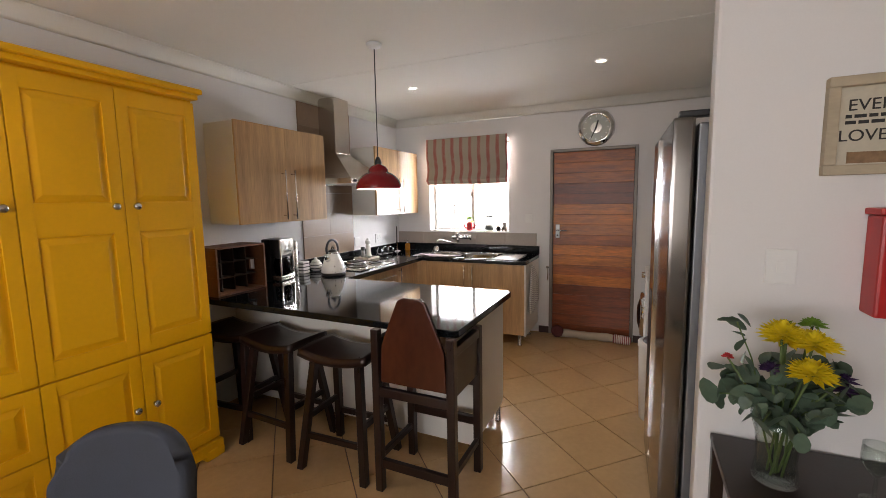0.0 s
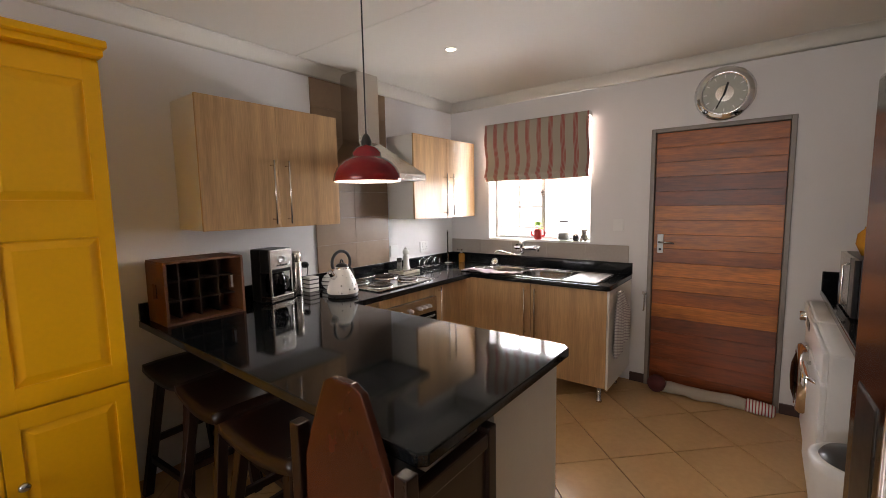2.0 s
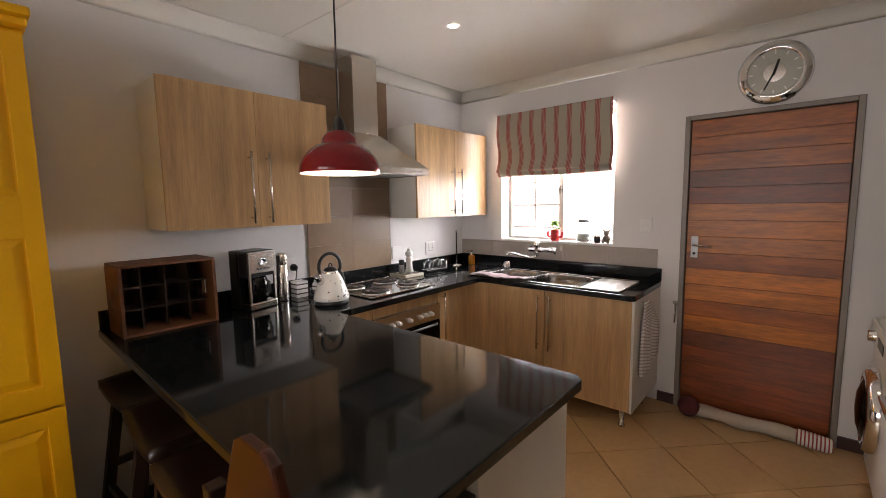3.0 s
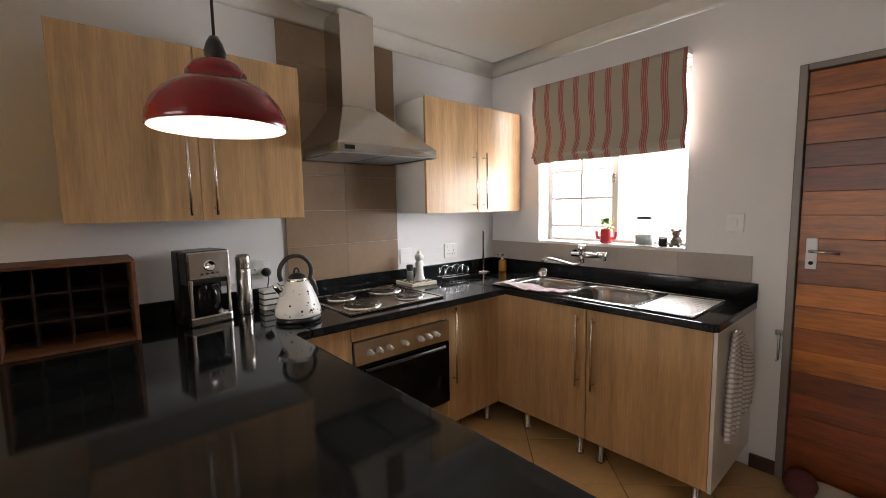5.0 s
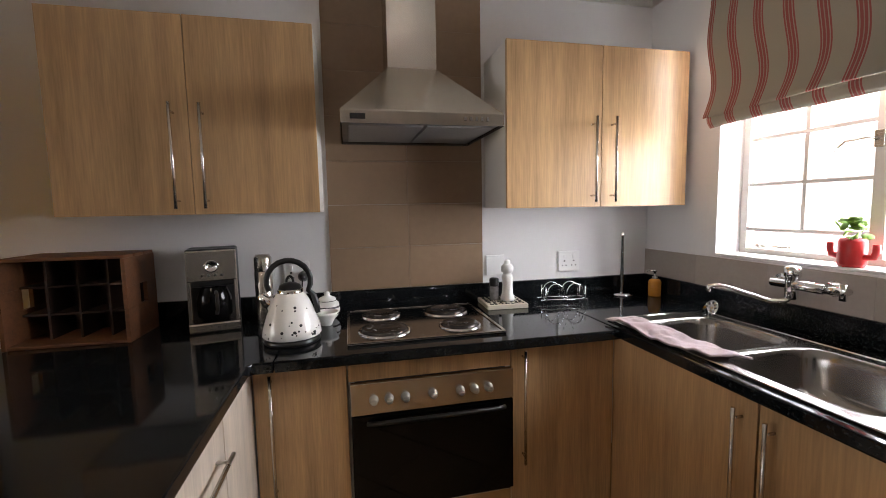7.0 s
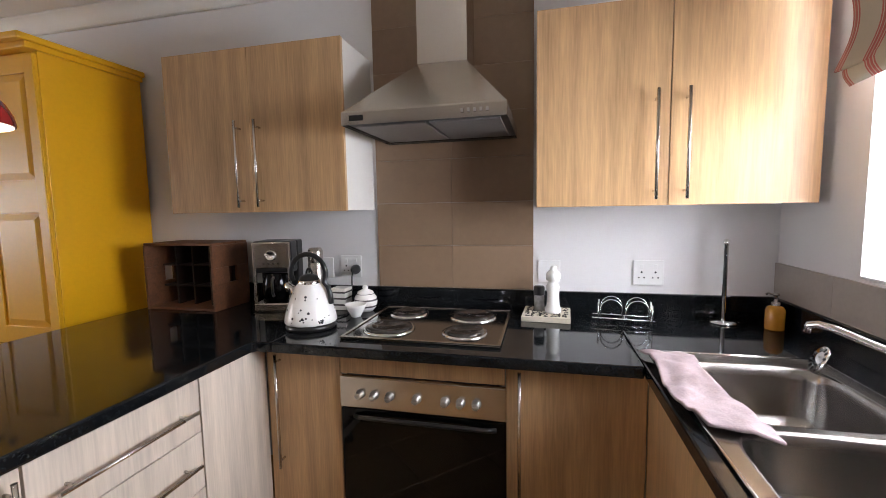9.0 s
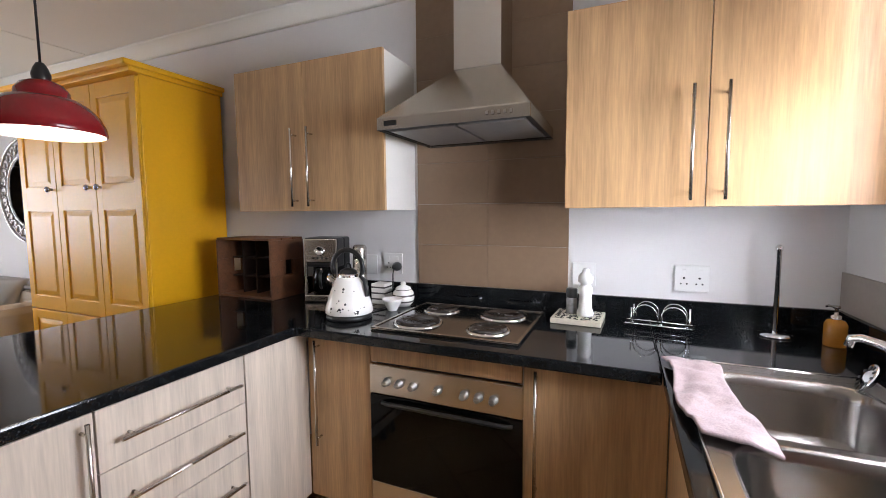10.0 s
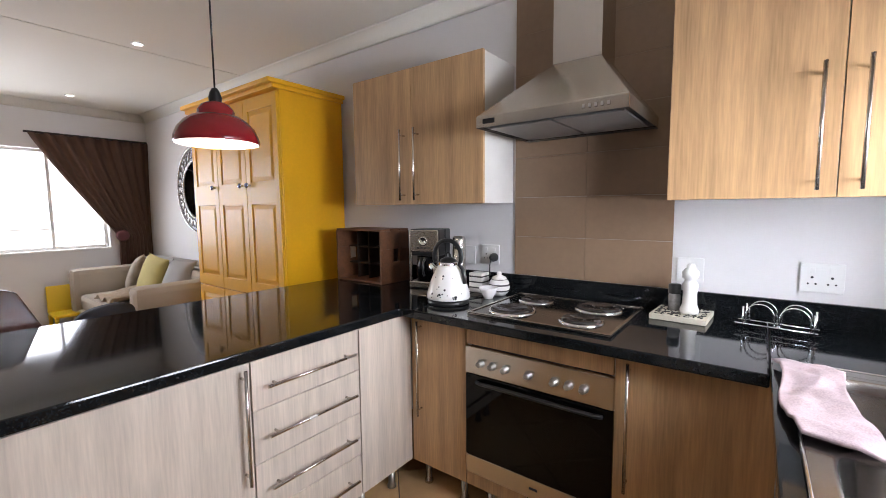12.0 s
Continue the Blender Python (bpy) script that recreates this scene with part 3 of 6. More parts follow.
oven = thing("built_in_oven", (FX - 0.2, 3.877, 0.195), "built-in oven with steel control panel and black glass door", "oven")
bm = N()
box(bm, WX + 0.06, FX - 0.004, 3.59, 4.165, 0.20, 0.772)
part("body", bm, BLACK, oven)
bm = N()
box(bm, FX - 0.003, FX + 0.018, 3.574, 4.19, 0.655, 0.773, 0.003)
panel = part("control_panel", bm, STEEL_H, oven, "brushed steel control panel")
for ky in (3.655, 3.71, 3.77, 3.872, 3.977, 4.032, 4.088):
    bm = N()
    rot = Matrix.Translation((FX + 0.018, ky, 0.71)) @ Euler((0, radians(90), 0)).to_matrix().to_4x4()
    lathe(bm, [(0.017, 0), (0.017, 0.004), (0.013, 0.006), (0.012, 0.026), (0.010, 0.028), (0, 0.028)], rot, 18)
    box(bm, -0.0015, 0.0015, -0.011, 0.011, 0.026, 0.031, 0, rot)
    part("knob", bm, SATIN, panel, "steel control knob")
bm = N()
box(bm, FX - 0.003, FX + 0.016, 3.574, 4.19, 0.285, 0.651, 0.004)
odoor = part("oven_door", bm, OVEN_GLASS, oven, "black glass oven door")
bm = N()
tube(bm, [(FX + 0.018, 3.63, 0.622), (FX + 0.035, 3.66, 0.627), (FX + 0.04, 3.877, 0.629), (FX + 0.035, 4.125, 0.627), (FX + 0.018, 4.155, 0.622)], 0.008, 10)
part("handle", bm, BLACK, odoor)
bm = N()
box(bm, FX - 0.003, FX + 0.012, 3.572, 4.18, 0.198, 0.281, 0.003)
trim = part("bottom_trim", bm, STEEL_H, oven, "brushed steel lower trim")
bm = N()
box(bm, FX + 0.012, FX + 0.013, 3.875, 3.91, 0.235, 0.245)
part("badge", bm, BLACK, trim)

# sink run
sink_units = []
for x0, x1, hx in ((0.05, 0.545, 0.50), (0.549, 1.145, 0.592)):
    c = SINK_M @ Vector(((x0 + x1) / 2, 0.3, 0))
    u = thing("base_cabinet", c, "oak laminate sink base cabinet with long steel handle on steel legs", "cabinet", "sink run cabinets")
    carcass(u, x0, x1, 0.05, 0.58, 0.125, 0.70, None, SINK_M)
    d = door_front(u, x0 + 0.001, x1 - 0.001, 0.028, 0.046, 0.13, 0.862, SINK_M)
    p = SINK_M @ Vector((hx, 0.028, 0))
    bar_handle(d, p.x, p.y, 0.43, 0.83, (0, -1, 0), 0.032)
    legs(u, [(x0 + 0.06, 0.09), (x1 - 0.06, 0.09), (x0 + 0.06, 0.5), (x1 - 0.06, 0.5)], SINK_M)
    sink_units.append(u)
bm = N()
box(bm, 1.146, 1.162, 0.03, 0.70, 0.125, 0.866, 0.001)
part("end_panel", bm, CARCASS, sink_units[1], "pale end panel", SINK_M)
bm = N()
box(bm, -0.088, 0.047, 0.032, 0.048, 0.13, 0.862, 0.001)
part("corner_post", bm, OAK, sink_units[0], m=SINK_M)

# peninsula cabinets, opening to the kitchen
PEN_M = Matrix.Translation((-0.829, 3.247, 0))
pen_out = (0, 1, 0)


def pen_unit(x0, x1, label):
    c = PEN_M @ Vector(((x0 + x1) / 2, -0.25, 0))
    u = thing("base_cabinet", c, label, "cabinet", "peninsula cabinets")
    carcass(u, x0 + 0.001, x1 - 0.001, -0.50, -0.02, m=PEN_M)
    legs(u, [(x0 + 0.05, -0.07), (x1 - 0.05, -0.07), (x0 + 0.05, -0.45), (x1 - 0.05, -0.45)], PEN_M)
    return u


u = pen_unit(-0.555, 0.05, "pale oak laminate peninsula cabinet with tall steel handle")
d = door_front(u, -0.553, 0.048, -0.018, 0, 0.13, 0.862, PEN_M, PALE_LAMINATE)
p = PEN_M @ Vector((-0.525, 0, 0))
bar_handle(d, p.x, p.y, 0.46, 0.85, pen_out, 0.032)
u = pen_unit(-1.025, -0.557, "pale oak laminate unit of four drawers with long steel handles")
for z0, z1 in ((0.691, 0.862), (0.504, 0.688), (0.319, 0.501), (0.13, 0.316)):
    bm = N()
    box(bm, -1.023, -0.559, -0.018, 0, z0, z1, 0.0015)
    dr = part("drawer_front", bm, PALE_LAMINATE, u, m=PEN_M)
    bm = N()
    hz = z1 - 0.09
    tube(bm, [(-0.985, 0.032, hz), (-0.60, 0.032, hz)], 0.006, 10)
    for hx in (-0.95, -0.635):
        tube(bm, [(hx, 0, hz), (hx, 0.032, hz)], 0.0045, 8)
    part("handle", bm, STEEL, dr, "brushed steel bar handle", PEN_M)
u = pen_unit(-1.325, -1.027, "pale oak laminate corner cabinet of the peninsula")
door_front(u, -1.354, -1.029, -0.018, 0, 0.13, 0.862, PEN_M, PALE_LAMINATE)
bm = N()
box(bm, -1.93, 0.05, -0.535, -0.515, 0.06, 0.866, 0.001)
tagged(part("peninsula_back_panel", bm, CARCASS, m=PEN_M), "white panel closing the seating side of the peninsula", "panel")
bm = N()
prism(bm, [(-0.53, 0.866), (-0.53, 0.13), (-0.50, 0.10), (-0.04, 0.10), (-0.002, 0.14), (-0.002, 0.866)], 0, 0.018, 0.001, Matrix(((0, 0, 1, 0.052), (1, 0, 0, 0), (0, 1, 0, 0), (0, 0, 0, 1))))
endp = tagged(part("peninsula_end_panel", bm, CARCASS, m=PEN_M), "pale beige laminate end panel of the peninsula", "panel")
bm = N()
lathe(bm, [(0, 0), (0.022, 0), (0.022, 0.012), (0.016, 0.02), (0.016, 0.1), (0, 0.1)], Matrix.Translation((0.061, -0.09, 0)), 14)
part("leg", bm, STEEL, endp, m=PEN_M)

# ---- wall cabinets ----
for y0, y1, label in ((2.57, 3.482, "oak laminate wall cabinet with two doors and steel bar handles"), (4.283, 5.212, "oak laminate wall cabinet between hood and window wall")):
    u = thing("wall_cabinet", (-2.6, (y0 + y1) / 2, 1.385), label, "cabinet", "wall cabinets")
    bm = N()
    fx = -2.461
    box(bm, WX + 0.002, fx - 0.019, y0, y0 + 0.016, 1.387, 2.108, 0.001)
    box(bm, WX + 0.002, fx - 0.019, y1 - 0.016, y1, 1.387, 2.108, 0.001)
    box(bm, WX + 0.002, fx - 0.019, y0 + 0.016, y1 - 0.016, 1.387, 1.403)
    box(bm, WX + 0.002, fx - 0.019, y0 + 0.016, y1 - 0.016, 2.092, 2.108)
    box(bm, WX + 0.002, WX + 0.01, y0 + 0.016, y1 - 0.016, 1.403, 2.092)
    part("body", bm, CARCASS, u, "pale melamine carcass")
    ym = (y0 + y1) / 2
    for a, b, hy in ((y0, ym - 0.0015, ym - 0.05), (ym + 0.0015, y1, ym + 0.05)):
        d = door_front(u, fx - 0.018, fx, a, b, 1.385, 2.112)
        bar_handle(d, fx, hy, 1.407, 1.79, (1, 0, 0), 0.042)

# ---- cooker hood ----
hood = thing("cooker_hood", (-2.49, 3.89, 1.66), "stainless steel chimney cooker hood", "hood")
bm = N()
x0, x1, y0, y1 = WX + 0.012, -2.252, 3.576, 4.19
z0, z1, z2 = 1.70, 1.748, 2.0
a = [(x0, y0), (x1, y0), (x1, y1), (x0, y1)]
c = [(x0, 3.78), (-2.569, 3.78), (-2.569, 4.0), (x0, 4.0)]
rings = [[bm.verts.new((*p, z)) for p in pts] for pts, z in ((a, z0), (a, z1), (c, z2))]
for A, B in zip(rings, rings[1:]):
    for k in range(4):
        bm.faces.new((A[k], A[(k + 1) % 4], B[(k + 1) % 4], B[k]))
bm.faces.new(rings[2])
bmesh.ops.recalc_face_normals(bm, faces=bm.faces)
bmesh.ops.bevel(bm, geom=[e for e in bm.edges if len(e.link_faces) == 2], offset=0.004, segments=2, profile=0.6, affect="EDGES")
part("canopy", bm, STEEL_H, hood)
bm = N()
box(bm, x0, -2.571, 3.782, 3.998, 2.0, 2.522, 0.002)
part("chimney", bm, STEEL, hood)
for a, b in ((y0 + 0.03, 3.885), (3.90, y1 - 0.03)):
    bm = N()
    box(bm, x0 + 0.06, x1 - 0.06, a, b, 1.702, 1.71, 0.002)
    part("grease_filter", bm, FILTER, hood, "grey mesh grease filter")
bm = N()
box(bm, x0 + 0.01, x1 - 0.005, y0 + 0.005, y1 - 0.005, 1.711, 1.72)
part("underside", bm, BLACK, hood)
bm = N()
for k in range(5):
    box(bm, x1 - 0.002, x1 + 0.006, 4.03 + 0.022 * k, 4.04 + 0.022 * k, 1.717, 1.731, 0.001)
part("buttons", bm, CHROME, hood)
bm = N()
box(bm, x1 - 0.001, x1 + 0.003, 3.61, 3.665, 1.714, 1.734, 0.001)
part("badge", bm, BLACK, hood, "small dark oval badge")

# ---- yellow cupboard ----
cup = thing("cupboard", (-2.46, 1.5, 0), "tall yellow painted wooden cupboard with panelled doors", "cupboard")
CX = -2.23
CY0, CY1 = 0.91, 2.122
bm = N()
box(bm, WX + 0.03, CX - 0.022, CY0, CY1, 0.06, 2.115, 0.003)
part("body", bm, YELLOW, cup)
bm = N()
box(bm, WX + 0.02, CX + 0.03, CY0 - 0.01, CY1 + 0.01, 2.115, 2.142, 0.006)
box(bm, WX + 0.01, CX + 0.06, CY0 - 0.02, CY1 + 0.018, 2.142, 2.172, 0.008)
part("cornice", bm, YELLOW, cup)
bm = N()
box(bm, WX + 0.03, CX + 0.012, CY0 - 0.012, CY1 + 0.012, 0.03, 0.10, 0.008)
for y in (CY0 + 0.05, CY1 - 0.05):
    box(bm, CX - 0.08, CX + 0.02, y - 0.06, y + 0.062, 0.0, 0.06, 0.012)
    box(bm, WX + 0.03, WX + 0.12, y - 0.06, y + 0.062, 0.0, 0.06, 0.012)
part("base_moulding", bm, YELLOW, cup)


def panel_door(parent, y0, y1, z0, z1, panels, knob=None, name="door"):
    bm = N()
    st = 0.055
    box(bm, CX - 0.02, CX - 0.009, y0, y1, z0, z1)
    d = part(name, bm, YELLOW, parent)
    for a, b in ((y0, y0 + st), (y1 - st, y1)):
        bm = N()
        box(bm, CX - 0.0085, CX, a, b, z0, z1, 0.003)
        part("stile", bm, YELLOW, d)
    edges = [z0] + [q for pr in panels for q in pr] + [z1]
    for a, b in zip(edges[0::2], edges[1::2]):
        bm = N()
        box(bm, CX - 0.0085, CX - 0.0005, y0 + st - 0.004, y1 - st + 0.004, a, b, 0.003)
        part("rail", bm, YELLOW, d)
    for a, b in panels:
        bm = N()
        w0, w1 = y0 + st + 0.006, y1 - st - 0.006
        lo = [bm.verts.new((CX - 0.009, y, z)) for y, z in ((w0, a + 0.006), (w1, a + 0.006), (w1, b - 0.006), (w0, b - 0.006))]
        hi = [bm.verts.new((CX - 0.0015, y, z)) for y, z in ((w0 + 0.028, a + 0.034), (w1 - 0.028, a + 0.034), (w1 - 0.028, b - 0.034), (w0 + 0.028, b - 0.034))]
        for k in range(4):
            bm.faces.new((lo[k], lo[(k + 1) % 4], hi[(k + 1) % 4], hi[k]))
        bm.faces.new(hi)
        part("raised_panel", bm, YELLOW, d)
    if knob:
        bm = N()
        rot = Matrix.Translation((CX, knob[0], knob[1])) @ Euler((0, radians(90), 0)).to_matrix().to_4x4()
        lathe(bm, [(0.008, 0), (0.007, 0.012), (0.017, 0.02), (0.018, 0.027), (0.012, 0.034), (0, 0.036)], rot, 16)
        part("knob", bm, SILVER, d, "round pewter knob")
    return d


w = (CY1 - CY0) / 3
for k in range(3):
    a, b = CY0 + w * k + 0.002, CY0 + w * (k + 1) - 0.002
    kn = (b - 0.045) if k < 2 else (a + 0.045)
    panel_door(cup, a, b, 0.775, 2.10, [(0.86, 1.40), (1.55, 2.02)], (kn, 1.53))
    if k == 0:
        for z0, z1 in ((0.45, 0.765), (0.115, 0.445)):
            panel_door(cup, a, b, z0, z1, [(z0 + 0.055, z1 - 0.055)], ((a + b) / 2, (z0 + z1) / 2), "drawer")
    else:
        panel_door(cup, a, b, 0.115, 0.765, [(0.18, 0.70)], (kn, 0.49))

# ---- fridge ----
FR_M = Matrix.Translation((0.181, 2.306, 0)) @ Euler((0, 0, radians(2.3))).to_matrix().to_4x4()
fr = thing("fridge", FR_M @ Vector((0.35, 0.44, 0)), "tall side-by-side stainless steel fridge freezer", "fridge")
bm = N()
box(bm, 0.085, 0.68, 0.0, 0.88, 0.03, 1.80, 0.006)
part("body", bm, FRIDGE_SIDE, fr, "dark grey metal cabinet", FR_M)
doors = []
for y0, y1 in ((0.0, 0.485), (0.493, 0.88)):
    bm = N()
    box(bm, 0.0, 0.075, y0, y1, 0.07, 1.825, 0.012)
    doors.append(part("door", bm, FRIDGE, fr, "", FR_M))
for dd, y in ((doors[0], 0.48), (doors[1], 0.498)):
    bm = N()
    box(bm, -0.012, 0.004, y - 0.006, y + 0.006, 0.30, 1.80, 0.003)
    part("handle", bm, CHROME, dd, "full-height metal grip strip", FR_M)
bm = N()
box(bm, -0.004, 0.01, 0.60, 0.80, 0.52, 1.02, 0.01)
part("dispenser", bm, BLACK, doors[1], "black water dispenser recess", FR_M)
bm = N()
box(bm, 0.02, 0.16, 0.02, 0.07, 1.826, 1.85, 0.006)
part("hinge_cover", bm, BLACK, fr, "", FR_M)
for x in (0.12, 0.62):
    for y in (0.06, 0.82):
        bm = N()
        lathe(bm, [(0, 0), (0.02, 0), (0.02, 0.035), (0, 0.035)], Matrix.Translation((x, y, 0)), 10)
        part("foot", bm, BLACK, fr, "", FR_M)

# ---- laundry side ----
bm = N()
prism(bm, [(0.235, 3.62), (KX - 0.002, 3.62), (KX - 0.002, WY - 0.002), (0.235, WY - 0.002)], 0.868, 0.906, 0.006)
tagged(part("laundry_worktop", bm, GRANITE), "polished black granite worktop over the white appliances", "worktop")
bm = N()
box(bm, 0.237, KX - 0.002, WY - 0.022, WY - 0.001, 0.907, 1.03, 0.003)
tagged(part("granite_upstand", bm, GRANITE), "black granite upstand beside the back door", "upstand")


def appliance(name, y0, y1, label, category):
    a = thing(name, (0.45, (y0 + y1) / 2, 0), label, category)
    bm = N()
    box(bm, 0.17, 0.75, y0, y1, 0.025, 0.845, 0.012)
    part("body", bm, WHITE, a)
    for x in (0.25, 0.73):
        for y in (y0 + 0.05, y1 - 0.05):
            bm = N()
            lathe(bm, [(0, 0), (0.018, 0), (0.018, 0.03), (0, 0.03)], Matrix.Translation((x, y, 0)), 10)
            part("foot", bm, BLACK, a)
    return a


wm = appliance("washing_machine", 4.56, 5.15, "white front-loading washing machine with round dark door", "washing machine")
RX = Euler((0, radians(-90), 0)).to_matrix().to_4x4()
bm = N()
lathe(bm, [(0.215, 0.0), (0.215, 0.03), (0.20, 0.05), (0.165, 0.055), (0.16, 0.03)], Matrix.Translation((0.17, 4.855, 0.42)) @ RX, 36)
ring = part("door_ring", bm, CHROME, wm, "chrome porthole ring")
bm = N()
lathe(bm, [(0.165, 0.03), (0.15, 0.055), (0.08, 0.075), (0, 0.08)], Matrix.Translation((0.17, 4.855, 0.42)) @ RX, 36)
part("door_glass", bm, OVEN_GLASS, ring, "dark convex porthole glass")
bm = N()
box(bm, 0.155, 0.172, 4.57, 5.14, 0.715, 0.84, 0.008)
cp = part("control_panel", bm, WHITE, wm)
bm = N()
lathe(bm, [(0.032, 0), (0.03, 0.025), (0.026, 0.03), (0, 0.03)], Matrix.Translation((0.155, 4.98, 0.775)) @ RX, 20)
part("dial", bm, CHROME, cp)
bm = N()
box(bm, 0.152, 0.156, 4.68, 4.86, 0.75, 0.80, 0.002)
part("display", bm, BLACK, cp)
dwm = appliance("dishwasher", 3.93, 4.53, "white dishwasher with a moulded door handle", "dishwasher")
bm = N()
box(bm, 0.148, 0.172, 3.935, 4.525, 0.10, 0.70, 0.01)
dd = part("door", bm, WHITE, dwm)
bm = N()
box(bm, 0.150, 0.172, 3.935, 4.525, 0.71, 0.842, 0.01)
part("control_panel", bm, WHITE, dwm)
bm = N()
tube(bm, [(0.15, 4.08, 0.66), (0.122, 4.11, 0.665), (0.122, 4.35, 0.665), (0.15, 4.38, 0.66)], 0.010, 10)
part("handle", bm, CHROME, dd)

mw = thing("microwave", (0.48, 4.60, 0.906), "microwave oven with mirrored grey door and black casing on granite", "microwave")
bm = N()
box(bm, 0.302, 0.64, 4.38, 4.86, 0.914, 1.205, 0.006)
part("casing", bm, BLACK, mw)
bm = N()
box(bm, 0.278, 0.301, 4.50, 4.86, 0.916, 1.203, 0.004)
md = part("door", bm, mat("mirrored_grey_glass", (0.33, 0.34, 0.34), 0.12, 0.6, 0.05, 4, bump=0), mw, "mirrored grey glass door")
bm = N()
tube(bm, [(0.279, 4.53, 0.95), (0.255, 4.53, 0.96), (0.255, 4.53, 1.16), (0.279, 4.53, 1.17)], 0.006, 10)
part("handle", bm, CHROME, md)
bm = N()
box(bm, 0.28, 0.301, 4.38, 4.497, 0.916, 1.203, 0.004)
part("control_panel", bm, BLACK, mw)
for x in (0.33, 0.61):
    for y in (4.41, 4.83):
        bm = N()
        lathe(bm, [(0, 0), (0.014, 0), (0.014, 0.008), (0, 0.008)], Matrix.Translation((x, y, 0.9065)), 10)
        part("foot", bm, BLACK, mw)
vs = thing("orange_jar", (0.38, 4.62, 1.206), "orange-yellow ceramic jar on the microwave", "jar")
bm = N()
lathe(bm, [(0, 0), (0.05, 0), (0.075, 0.06), (0.07, 0.11), (0.045, 0.14), (0.045, 0.15), (0, 0.15)], Matrix.Translation((0.38, 4.62, 1.206)), 24)
part("body", bm, mat("orange_glaze", (0.65, 0.28, 0.01), 0.2, 0, 0.1, 6, bump=0), vs)

bin_ = thing("pedal_bin", (0.24, 3.62, 0), "white plastic bin with a dark flip lid", "bin")
bm = N()
lathe(bm, [(0, 0), (0.12, 0), (0.135, 0.50), (0.14, 0.51), (0.14, 0.54), (0.126, 0.55), (0.11, 0.545)], Matrix.Translation((0.24, 3.62, 0)), 32)
part("body", bm, WHITE, bin_)
bm = N()
lathe(bm, [(0.112, 0.543), (0.10, 0.562), (0.05, 0.572), (0, 0.574)], Matrix.Translation((0.24, 3.62, 0)), 32)
part("lid", bm, BLACK, bin_, "glossy dark lid")

# ---- wall clock ----
clk = thing("wall_clock", (-0.37, WY, 2.24), "round chrome-rimmed wall clock above the back door", "clock")
RY = Matrix.Translation((-0.352, WY - 0.001, 2.257)) @ Euler((radians(90), 0, 0)).to_matrix().to_4x4()
bm = N()
lathe(bm, [(0, 0), (0.16, 0.0), (0.182, 0.008), (0.186, 0.016), (0.165, 0.022), (0.15, 0.034), (0.138, 0.036), (0.132, 0.026)], RY, 48)
part("rim", bm, CHROME, clk, "wide polished chrome rim")
bm = N()
lathe(bm, [(0.137, 0.022), (0.05, 0.0225), (0, 0.0225)], RY, 48)
dial = part("dial", bm, mat("grey_green_dial", (0.42, 0.42, 0.36), 0.4, 0.2, 0.08, 8, bump=0), clk, "pale grey dial")
bm = N()
lathe(bm, [(0.055, 0.024), (0.05, 0.0245), (0, 0.0245)], RY, 32)
part("centre_disc", bm, STEEL, dial)
for k in range(12):
    bm = N()
    a = math.radians(30 * k)
    box(bm, -0.003, 0.003, 0.105, 0.125, 0.0232, 0.0245, 0, RY @ Euler((0, 0, a)).to_matrix().to_4x4())
    part("hour_mark", bm, WHITE, dial)
for ang, ln, wd in ((-15, 0.075, 0.007), (155, 0.11, 0.005)):
    bm = N()
    box(bm, -wd, wd, -0.02, ln, 0.026, 0.028, 0, RY @ Euler((0, 0, radians(ang))).to_matrix().to_4x4())
    part("hand", bm, BLACK, dial)

# ---- pendant lamp ----
pen = thing("pendant_lamp", (-1.502, 2.874, 1.6), "lit dome pendant lamp in glossy dark red enamel", "pendant lamp")
PM = Matrix.Translation((-1.502, 2.874, 0))
OUT = [(0.149, 1.617), (0.151, 1.622), (0.147, 1.645), (0.134, 1.674), (0.112, 1.700), (0.086, 1.718), (0.066, 1.724), (0.064, 1.742), (0.050, 1.762), (0.030, 1.772), (0.022, 1.776)]
bm = N()
lathe(bm, OUT, PM, 48)
part("shade", bm, RED_ENAMEL, pen, "glossy red enamel dome shade")
bm = N()
lathe(bm, [(r - 0.003, z - 0.001) for r, z in OUT] + [(0, 1.774)], PM, 48)
part("shade_lining", bm, ENAMEL, pen, "white enamel lining")
bm = N()
lathe(bm, [(0, 1.630), (0.02, 1.634), (0.03, 1.65), (0.03, 1.662), (0, 1.668)], PM, 20)
part("bulb", bm, LAMP_ON, pen, "lit bulb")
bm = N()
lathe(bm, [(0.022, 1.774), (0.024, 1.79), (0.018, 1.81), (0.010, 1.825), (0, 1.827)], PM, 20)
part("lamp_holder", bm, BLACK, pen)
bm = N()
tube(bm, [(-1.502, 2.874, 1.82), (-1.502, 2.874, 2.51)], 0.0035, 8)
part("cord", bm, BLACK, pen)
bm = N()
lathe(bm, [(0, 2.505), (0.02, 2.507), (0.045, 2.52), (0.05, 2.538), (0, 2.539)], PM, 28)
part("ceiling_rose", bm, WHITE, pen, "white ceiling rose")
for dx, dy in DOWNLIGHTS:
    dl = thing("downlight", (dx, dy, 2.53), "lit recessed white ceiling downlight", "downlight", "ceiling downlights")
    bm = N()
    lathe(bm, [(0.043, 2.539), (0.043, 2.534), (0.032, 2.531), (0.028, 2.536)], Matrix.Translation((dx, dy, 0)), 28)
    part("rim", bm, WHITE, dl)
    bm = N()
    lathe(bm, [(0.029, 2.535), (0, 2.535)], Matrix.Translation((dx, dy, 0)), 24)
    part("lens", bm, LAMP_ON, dl, "glowing lens")


